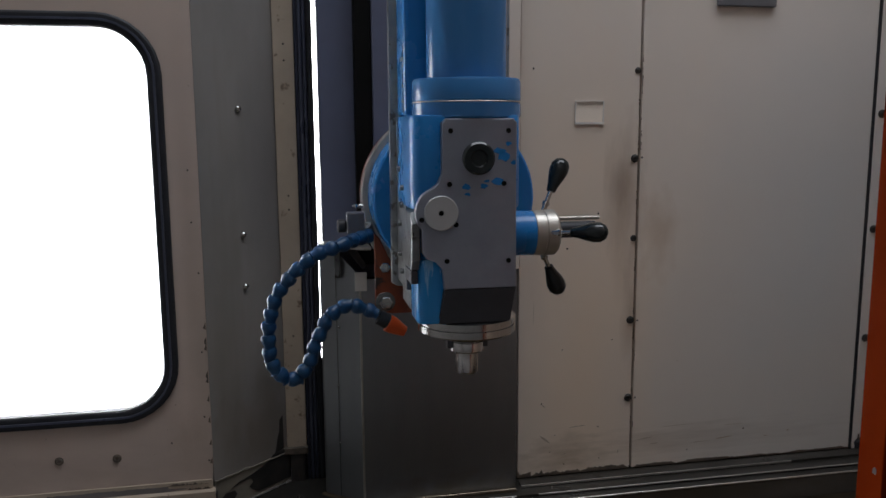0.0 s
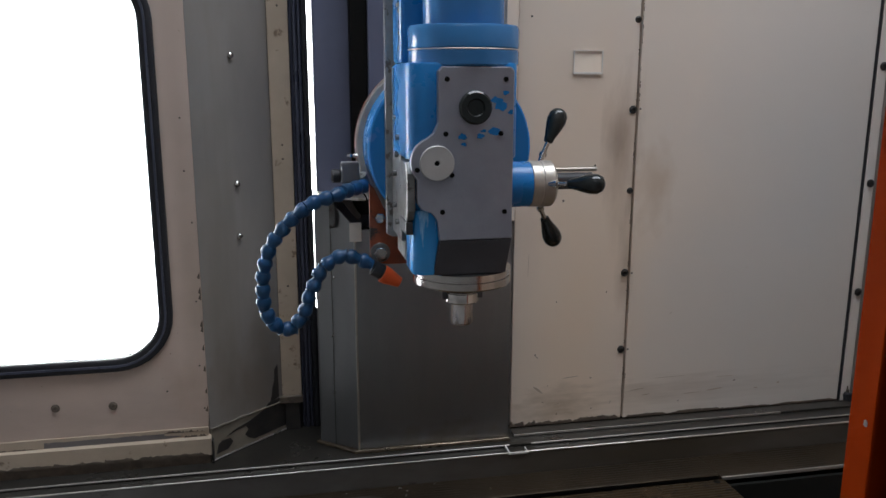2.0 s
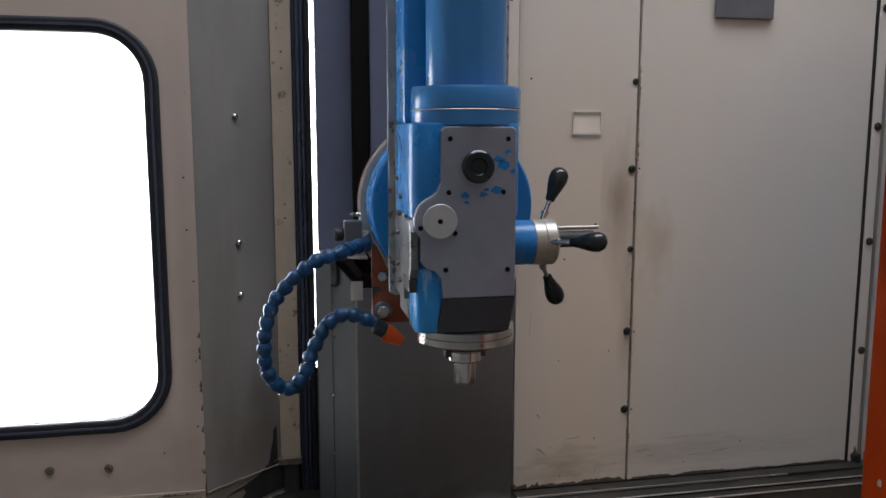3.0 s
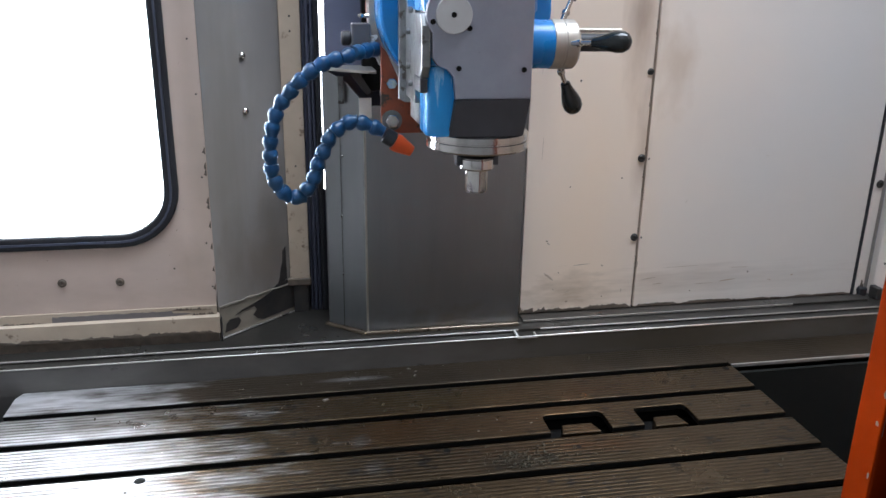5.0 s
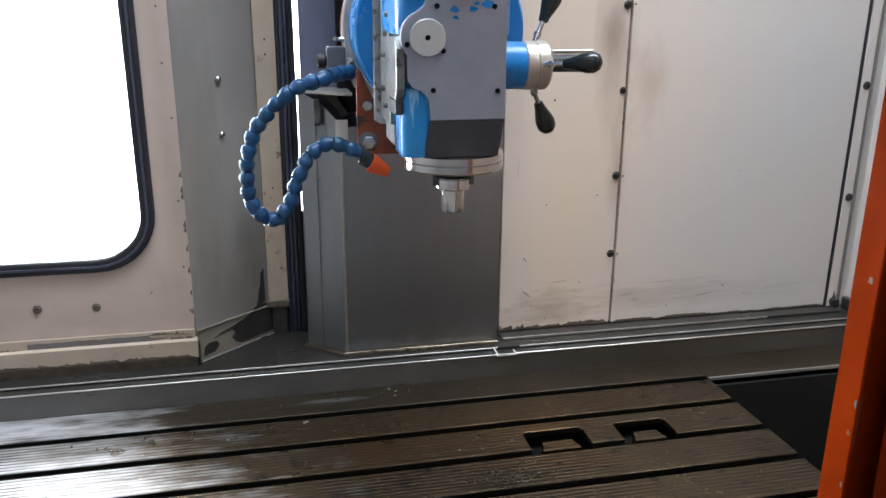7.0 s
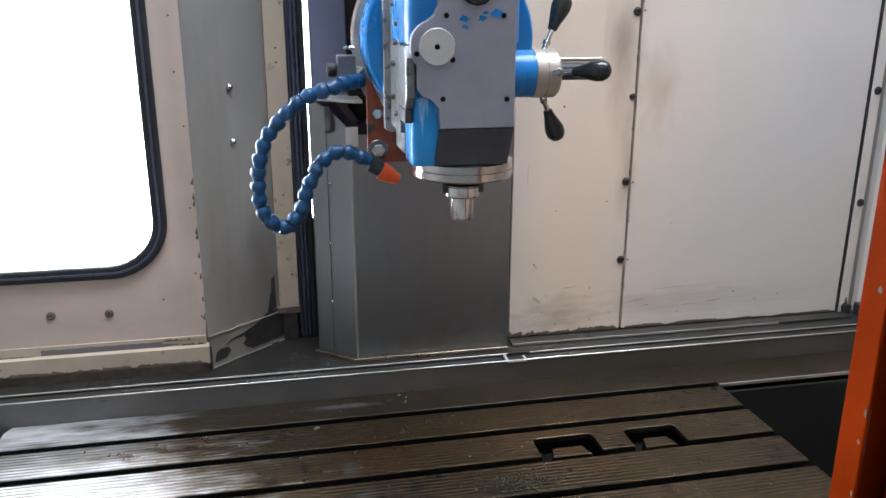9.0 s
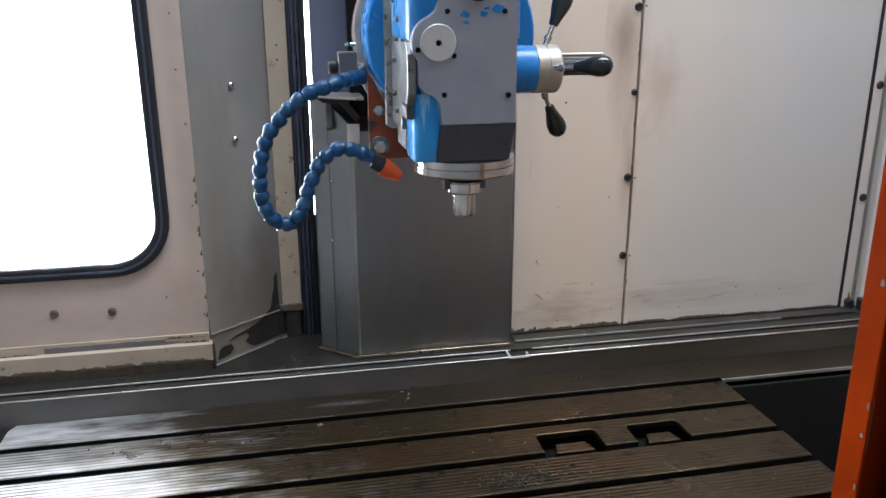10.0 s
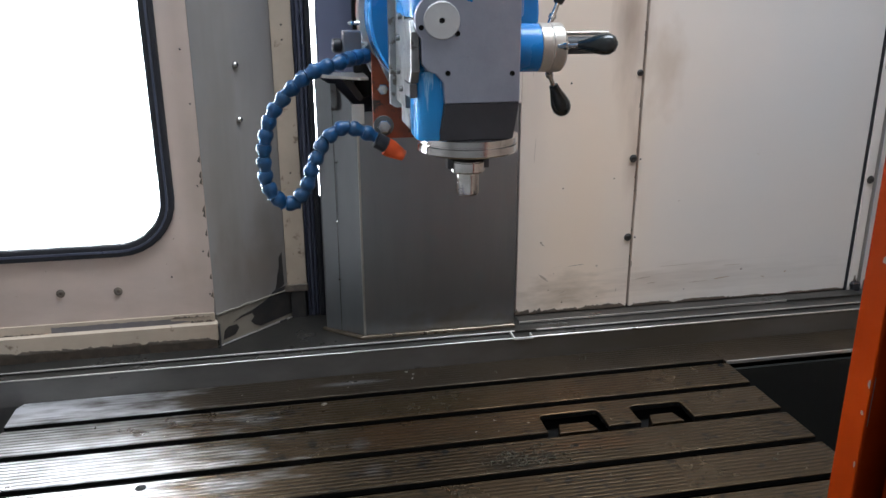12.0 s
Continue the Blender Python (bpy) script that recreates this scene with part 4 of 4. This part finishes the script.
# blue housing behind the front plate
part("housing", prism(rounded(-0.712, -0.532, -0.703, -0.505, 0.03, 5), on_z(0.80), (0, 0, 0.150), 0.004), M_BLUE, head, smooth=True)
lower = prism([(-0.700, 0.80), (-0.700, 0.70), (-0.694, 0.62), (-0.672, 0.615), (-0.556, 0.615), (-0.548, 0.67), (-0.548, 0.80)], on_y(-0.695), (0, 0.19, 0), 0.006)
part("lower_housing", lower, M_BLUE_WORN_LIT, head, smooth=True)
part("lug", prism(rounded(-0.706, -0.650, -0.7035, -0.62, 0.018, 5), on_z(0.6145), (0, 0, 0.108), 0.005), M_BLUE_WORN_LIT, head, smooth=True)
cheek = prism([(-0.547, -0.70), (-0.5405, -0.685), (-0.5405, -0.56), (-0.547, -0.53)], on_z(0.672), (0, 0, 0.133), 0.003)
part("cheek", cheek, M_FACE, head)
# front plate
arc = [(-0.669 + 0.041 * math.cos(radians(a)), 0.797 + 0.041 * math.sin(radians(a))) for a in range(112, 226, 9)]
outline = [(-0.546, 0.674), (-0.546, 0.938), (-0.552, 0.944), (-0.660, 0.944), (-0.667, 0.937), (-0.667, 0.858), (-0.674, 0.843)] + arc + [(-0.700, 0.735), (-0.692, 0.724), (-0.677, 0.718), (-0.667, 0.706), (-0.664, 0.674)]
front = part("front_plate", prism(outline, on_y(FY), (0, 0.014, 0), 0.0018), M_FACE, head, "scraped grey steel plate with blue paint remnants")
low = bmesh.new()
v = [low.verts.new(p) for p in ((-0.664, FY, 0.674), (-0.546, FY, 0.674), (-0.552, FY + 0.012, 0.6145), (-0.673, FY + 0.012, 0.6145), (-0.664, FY + 0.03, 0.674), (-0.546, FY + 0.03, 0.674), (-0.552, FY + 0.04, 0.6145), (-0.673, FY + 0.04, 0.6145))]
for q in ((0, 1, 2, 3), (4, 5, 6, 7), (0, 1, 5, 4), (1, 2, 6, 5), (2, 3, 7, 6), (3, 0, 4, 7)):
    low.faces.new([v[k] for k in q])
bmesh.ops.bevel(low, geom=low.edges[:], offset=0.0015, segments=2, affect="EDGES")
part("lower_plate", low, M_FACE_DARK, head, "steel chamfer darkened for its shade")
dial = part("dial", turned([(0.0275, 0), (0.0275, 0.003), (0.0265, 0.0042), (0.0045, 0.0042), (0.004, 0.001), (0, 0.001)], (-0.669, FY, 0.797), turn=pose(0, 0, 0, 90, 0, 0)), M_DISC, head, "pale round cover disc")
part("dial_bore", rod((-0.669, FY - 0.0012, 0.797), 0.0042, 0.001, turn=pose(0, 0, 0, 90, 0, 0), steps=14), M_BLACK, dial)
part("sight_plug", turned([(0.026, 0), (0.026, 0.006), (0.023, 0.009), (0.014, 0.009), (0.012, 0.006), (0.0, 0.006)], (HX, FY, 0.882), turn=pose(0, 0, 0, 90, 0, 0)), M_KNOB, head, "black round screw plug", True)
HOLE = shape_mesh("bolt_hole", turned([(0.0055, 0), (0.0055, 0.0015), (0.004, 0.0015), (0.0036, 0.0006), (0, 0.0006)], (0, 0, 0), steps=12, turn=pose(0, 0, 0, 90, 0, 0)), M_BLACK)
fixings(HOLE, [(x, FY, z) for x, z in ((-0.660, 0.720), (-0.559, 0.718), (-0.700, 0.787), (-0.645, 0.778), (-0.655, 0.842), (-0.567, 0.842), (-0.560, 0.925), (-0.653, 0.925))], front, size=0.75)
rng = random.Random(7)
for x, z, s in ((-0.568, 0.885, 0.013), (-0.575, 0.893, 0.010), (-0.577, 0.845, 0.010), (-0.60, 0.838, 0.007), (-0.628, 0.838, 0.008), (-0.626, 0.826, 0.005), (-0.560, 0.905, 0.007), (-0.595, 0.846, 0.005), (-0.55, 0.875, 0.006)):
    pts = [(x + s * (0.6 + 0.6 * rng.random()) * math.cos(a), z + 0.7 * s * (0.5 + 0.6 * rng.random()) * math.sin(a)) for a in (k * math.pi / 5 for k in range(10))]
    part("paint_remnant", prism([(max(min(u, -0.548), -0.665), w) for u, w in pts], on_y(FY - 0.0004), (0, 0.0003, 0)), M_BLUE, front)
# collar and tube above
part("collar", turned([(0.088, 0.945), (0.0905, 0.948), (0.0905, 0.968), (0.0895, 0.969), (0.0895, 0.973), (0.0905, 0.974), (0.0905, 1.003), (0.088, 1.008), (0.066, 1.009)], (HX, HY, 0), steps=48), M_BLUE_TUBE, head, smooth=True)
part("collar_seam", turned([(0.0900, 0.9700), (0.0907, 0.971), (0.0900, 0.9720)], (HX, HY, 0), steps=48), M_HUB, head)
motor_tube = part("motor_tube", turned([(0.064, 1.008), (0.0665, 1.010), (0.0665, 1.2205), (0.0655, 1.2215), (0.0655, 1.2230), (0.0668, 1.224), (0.0668, 1.80), (0.06, 1.81), (0, 1.81)], (HX, HY, 0), steps=48), M_BLUE_TUBE, head, "blue painted cylindrical motor tube", True)
for a in (-122, -52, 20):
    ob = new("screw", STUD)
    ob.matrix_basis = Matrix.Translation((HX + 0.0665 * math.cos(radians(a)), HY + 0.0665 * math.sin(radians(a)), 1.231)) @ Matrix.Rotation(radians(a + 90), 4, "Z") @ Matrix.Scale(1.1, 4)
    hang(ob, motor_tube)
part("tube_bracket", box(-0.685, -0.668, -0.60, -0.56, 1.212, 1.226, 0.004), M_STEEL, head)
part("tube_pipe", tube(smooth_line([(-0.672, -0.58, 1.215), (-0.682, -0.58, 1.205), (-0.69, -0.57, 1.19)]), 0.005, 8), M_HUB, head, smooth=True)
# mounting plate and back housing
part("mount_plate", prism([(-0.722, 0.648), (-0.712, 0.642), (-0.50, 0.642), (-0.50, 1.195), (-0.722, 1.195)], on_y(-0.505), (0, 0.014, 0), 0.0015), M_PLATEGREY, head, "chipped pale grey mounting plate")
part("back_housing", box(-0.708, -0.53, -0.60, -0.507, 0.95, 1.188, 0.008), M_BLUE, head)
for z, w in ((1.045, 0.034), (1.035, 0.014), (1.0, 0.012), (0.975, 0.018)):
    part("paint_scrape", box(-0.7086, -0.708, -0.59, -0.59 + w, z - 0.003, z + 0.003), M_PLATEGREY, head)
# cover on the side
sidec = part("side_cover", prism([(-0.712, 0.722), (-0.696, 0.704), (-0.644, 0.704), (-0.628, 0.720), (-0.628, 0.781), (-0.644, 0.798), (-0.696, 0.798), (-0.712, 0.781)], on_x(-0.702), (-0.014, 0, 0), 0.003), M_SIDE, head, "bevelled oily steel side cover")
# Dark block added for the shaded lower chamfer of the cover.
part("cover_chamfer_shade", box(-0.7165, -0.7045, -0.700, -0.640, 0.682, 0.7035, 0.002), M_FACE_DARK, sidec, "dark block for the shaded lower chamfer")
part("cover_flange", box(-0.711, -0.699, -0.612, -0.507, 0.655, 0.945, 0.002), M_SIDE, head)
part("cover_back", box(-0.7035, -0.695, -0.69, -0.6125, 0.68, 0.945, 0.001), M_SIDE, head)
part("side_skirt", box(-0.7025, -0.696, -0.60, -0.507, 0.618, 0.671, 0.002), M_PLATEGREY, head)
for y, z in ((-0.585, 0.80), (-0.56, 0.765), (-0.56, 0.71), (-0.585, 0.684), (-0.60, 0.83), (-0.56, 0.86)):
    part("cap_screw", rod((-0.711, y, z), 0.0048, 0.007, turn=pose(0, 0, 0, 0, -90, 0), steps=12), M_SIDE, sidec)
# swivel and ram
SX, SZ = -0.600, 0.800
part("swivel", rod((SX, -0.491, SZ), 0.153, 0.10, "y", 0.004, 64), M_BLUE, head, "blue round swivel base", True)
part("scale_ring", turned([(0.150, 0), (0.163, 0.001), (0.1665, 0.004), (0.1665, 0.018), (0.158, 0.019)], (SX, -0.396, SZ), "y", 64), M_STAINLESS_L, head, "bright graduated ring", True)
part("ram_flange", rod((SX, -0.3765, SZ), 0.165, 0.03, "y", 0.003, 64), M_ORANGE_B, head, "orange painted ram flange", True)
part("ram", box(-0.700, -0.500, -0.346, -0.0345, 0.690, 0.900, 0.012), M_SLATE, head, "slate grey ram")
part("grease_nipple", turned([(0.004, 0), (0.004, 0.008), (0.0025, 0.01), (0.0045, 0.014), (0.002, 0.02), (0, 0.02)], (SX - 0.166, -0.43, 0.785), turn=pose(0, 0, 0, 0, -90, 0), steps=10), M_STEEL, head)
# bracket for the coolant hose
brk = part("hose_bracket", prism([(-0.748, 0.735), (-0.738, 0.725), (-0.715, 0.675), (-0.68, 0.66), (-0.66, 0.60), (-0.665, 0.578), (-0.715, 0.578), (-0.748, 0.585)], on_y(-0.452), (0, 0.010, 0), 0.001), M_ORANGE_B, head, "orange painted bracket plate")
HEX = lambda c, r, h: turned([(r, 0), (r, h * 0.85), (r * 0.85, h), (0, h)], c, steps=6, turn=pose(0, 0, 0, 90, 0, 0))
part("washer", rod((-0.729, -0.452, 0.602), 0.019, 0.004, turn=pose(0, 0, 0, 90, 0, 0)), M_SIDE, brk)
part("hex_bolt", HEX((-0.729, -0.456, 0.602), 0.0130, 0.011), M_STEEL, brk)
part("hex_bolt", HEX((-0.729, -0.452, 0.669), 0.0105, 0.010), M_STEEL, brk)
part("valve_block", box(-0.797, -0.763, -0.43, -0.40, 0.733, 0.772, 0.003), M_GREYBOX, head)
part("valve_knob", rod((-0.815, -0.41, 0.745), 0.013, 0.018, "x", 0.003), M_RUBBER, head, smooth=True)
part("feed_pipe", tube([Vector((-0.757, -0.40, 0.745)), Vector((-0.735, -0.37, 0.70)), Vector((-0.70, -0.34, 0.68))], 0.010, 10), M_PLATEGREY, head, smooth=True)
# spindle
spindle = part("spindle_flange", turned([(0.080, 0.614), (0.084, 0.612), (0.084, 0.603), (0.0815, 0.602), (0.0815, 0.600), (0.084, 0.599), (0.084, 0.588), (0.081, 0.585), (0.03, 0.585)], (HX, HY, 0), steps=64), M_STEEL, head, "turned steel spindle flange", True)
part("spindle_nose", turned([(0.034, 0.586), (0.034, 0.571), (0.031, 0.5692), (0, 0.5692)], (HX, HY, 0), steps=32), M_BLACK, head)
holder = thing("tool_holder", (HX, HY, 0.509), "steel tool holder clamped in the spindle", "tool holder")
part("flange", turned([(0.022, 0.569), (0.0265, 0.568), (0.0265, 0.5665), (0.029, 0.566), (0.0295, 0.564), (0.0295, 0.551), (0.0275, 0.5485)], (HX, HY, 0), steps=32), M_STEEL, holder, smooth=True)
part("shank", turned([(0.0195, 0.5482), (0.0195, 0.513), (0.0175, 0.509), (0.009, 0.509), (0.008, 0.513), (0, 0.513)], (HX, HY, 0), steps=32), M_STEEL, holder, smooth=True)
part("drive_key", box(HX - 0.0355, HX - 0.0275, HY - 0.009, HY + 0.009, 0.555, 0.5745, 0.001), M_FACE_DARK, holder)
part("drive_key", box(HX + 0.0275, HX + 0.0355, HY - 0.009, HY + 0.009, 0.555, 0.5745, 0.001), M_FACE_DARK, holder)
# feed hub with levers
HZ = 0.750
hub = part("feed_hub", turned([(0.036, -0.016), (0.0385, -0.013), (0.0385, 0.034)], (-0.5285, HY, HZ), "x", 40), M_BLUE, head, "blue feed hub", True)
part("hub_ring", turned([(0.0385, 0), (0.0395, 0.001), (0.0395, 0.017), (0.0385, 0.018), (0.0385, 0.0195), (0.0395, 0.0205), (0.0395, 0.038), (0.036, 0.042), (0, 0.042)], (-0.4943, HY, HZ), "x", 40), M_HUB, hub, "graduated aluminium ring", True)
part("centre_grip", rod((-0.4522, HY + 0.012, HZ + 0.002), 0.0145, 0.080, "x", 0.003), M_RUBBER, hub, smooth=True)
part("pull_rod", rod((-0.4522, HY + 0.02, HZ + 0.021), 0.0035, 0.09, "x", 0.001, 12), M_HUB, hub, smooth=True)
for a, out in ((103, -0.436), (6, -0.398), (-112, -0.432)):
    base = Vector((-0.474, HY - 0.030 * math.cos(radians(a)), HZ + 0.030 * math.sin(radians(a))))
    tip = Vector((out, HY - 0.112 * math.cos(radians(a)), HZ + 0.112 * math.sin(radians(a))))
    turn = (tip - base).to_track_quat("Z", "Y").to_matrix().to_4x4()
    lever = part("lever", turned([(0.0045, 0), (0.0045, 0.018), (0.0065, 0.019), (0.0065, 0.025), (0.004, 0.026), (0.004, 0.050)], base, steps=14, turn=turn), M_STEEL, hub, smooth=True)
    part("lever_knob", turned([(0.006, 0.045), (0.008, 0.046), (0.0095, 0.056), (0.0145, 0.074), (0.0168, 0.085), (0.0163, 0.096), (0.012, 0.104), (0.005, 0.108), (0, 0.1085)], base, steps=20, turn=turn), M_KNOB, lever, "black bakelite knob", True)
part("side_pin", rod((-0.5407, -0.66, 0.700), 0.004, 0.010, "x", 0.001, 10), M_HUB, head)

cable = thing("motor_cable", (-0.54, HY, 1.19), "dark grey power cable looping up from the motor tube", "cable")
part("sheath", tube(smooth_line([(-0.548, HY + 0.01, 1.182), (-0.53, HY + 0.012, 1.200), (-0.46, HY + 0.02, 1.254), (-0.412, HY + 0.03, 1.302), (-0.388, HY + 0.04, 1.345), (-0.365, HY + 0.05, 1.42), (-0.36, HY + 0.08, 1.55), (-0.38, HY + 0.2, 1.7), (-0.42, -0.042, 1.84)]), 0.0075, 12), M_RUBBER, cable, smooth=True)
part("gland", turned([(0.012, 0), (0.012, 0.010), (0.0095, 0.016), (0.008, 0.02)], (-0.548, HY + 0.01, 1.180), steps=12, turn=Vector((0.7, 0, 0.7)).to_track_quat("Z", "Y").to_matrix().to_4x4()), M_HUB, cable)

# ---- jointed coolant hose ----
hose = thing("coolant_hose", (-0.76, -0.45, 0.735), "blue jointed plastic coolant hose with an orange nozzle", "coolant hose")
LINE = smooth_line([(-0.752, -0.43, 0.727), (-0.780, -0.46, 0.726), (-0.812, -0.49, 0.719), (-0.859, -0.5, 0.705), (-0.899, -0.5, 0.672), (-0.928, -0.5, 0.639), (-0.943, -0.5, 0.600), (-0.949, -0.5, 0.550), (-0.940, -0.5, 0.500), (-0.910, -0.5, 0.475), (-0.880, -0.5, 0.500), (-0.862, -0.5, 0.546), (-0.840, -0.5, 0.586), (-0.809, -0.5, 0.608), (-0.774, -0.5, 0.602), (-0.749, -0.5, 0.585), (-0.734, -0.5, 0.574), (-0.696, -0.5, 0.554)], 16)
SEG = shape_mesh("hose_segment", turned([(0.007, -0.005), (0.0118, -0.0045), (0.0140, 0.0005), (0.0142, 0.0065), (0.0128, 0.0095), (0.0098, 0.0165), (0.0096, 0.0205), (0.0112, 0.0215), (0.007, 0.0225)], (0, 0, 0), steps=16), M_HOSE, True)
step = 0.0242
lengths = [0.0]
for a, b in zip(LINE, LINE[1:]):
    lengths.append(lengths[-1] + (b - a).length)
total = lengths[-1]


def along(s):
    s = max(0.0, min(total - 1e-6, s))
    k = next(i for i in range(len(lengths) - 1) if lengths[i + 1] >= s)
    f = (s - lengths[k]) / max(lengths[k + 1] - lengths[k], 1e-9)
    return LINE[k].lerp(LINE[k + 1], f)


s = 0.004
while s < total - 0.075:
    way = (along(s + 0.012) - along(s - 0.012)).normalized()
    ob = new("hose_segment", SEG)
    ob.matrix_basis = Matrix.Translation(along(s)) @ way.to_track_quat("Z", "Y").to_matrix().to_4x4() @ pose(0, 0, 0, rng.uniform(-9, 9), rng.uniform(-9, 9), rng.uniform(0, 90))
    hang(ob, hose)
    s += step
way = (along(total) - along(s)).normalized()
turn = way.to_track_quat("Z", "Y").to_matrix().to_4x4()
part("adapter", turned([(0.010, 0), (0.0145, 0.001), (0.0145, 0.020), (0.011, 0.023)], along(s), steps=18, turn=turn), M_HOSE_DARK, hose, "black hose adapter", True)
part("nozzle", turned([(0.0165, 0.0), (0.0165, 0.009), (0.0108, 0.033), (0.0098, 0.037), (0.005, 0.037), (0.005, 0.03), (0, 0.03)], along(s + 0.022), steps=18, turn=turn), M_NOZZLE, hose, "orange plastic nozzle", True)

# ---- sliding door at the front of the enclosure ----
door = thing("sliding_door", (-0.33, -1.3, FLOOR), "orange painted edge of a half open sliding door", "door")
part("end_sheet", box(-0.336, -0.332, -1.2865, -1.2515, FLOOR + 0.04, 1.9, 0.0015), M_ORANGE, door, "bright orange painted end, chipped to bare metal")
part("channel_back", box(-0.3315, -0.242, -1.2560, -1.2518, FLOOR + 0.04, 1.9, 0.001), M_ORANGE, door)
part("front_lip", box(-0.2960, -0.2405, -1.2865, -1.2840, FLOOR + 0.04, 1.9, 0.001), M_ORANGE, door)
part("door_leaf", box(-0.2400, 0.84, -1.2860, -1.2600, FLOOR + 0.04, 1.9, 0.002), M_ORANGE, door)
# Unseen cream skin, added to keep orange bounce off the walls.
part("inner_skin", box(-0.2400, 0.84, -1.2595, -1.2525, FLOOR + 0.04, 1.9), M_WALL_L, door, "assumed cream painted inner skin")
part("channel_stop", box(-0.3315, -0.324, -1.280, -1.264, 0.40, 0.46, 0.003), M_RUBBER, door)
part("roller", rod((0.2, -1.27, FLOOR), 0.018, 0.04), M_STEEL, door)
rng = random.Random(21)
for y, z, w, h in ((-1.276, 0.585, 0.007, 0.009), (-1.284, 0.455, 0.004, 0.013), (-1.281, 0.42, 0.004, 0.006), (-1.283, 0.36, 0.003, 0.008), (-1.284, 0.25, 0.004, 0.012), (-1.284, 0.83, 0.003, 0.008)):
    ring = [(y + w / 2 * rng.uniform(0.6, 1.1) * math.cos(k * math.pi / 5), z + h / 2 * rng.uniform(0.6, 1.1) * math.sin(k * math.pi / 5)) for k in range(10)]
    part("paint_chip", prism([(max(u, -1.2855), v) for u, v in ring], on_x(-0.3361), (-0.0004, 0, 0)), M_GREYBOX, door, "bare grey metal chip")
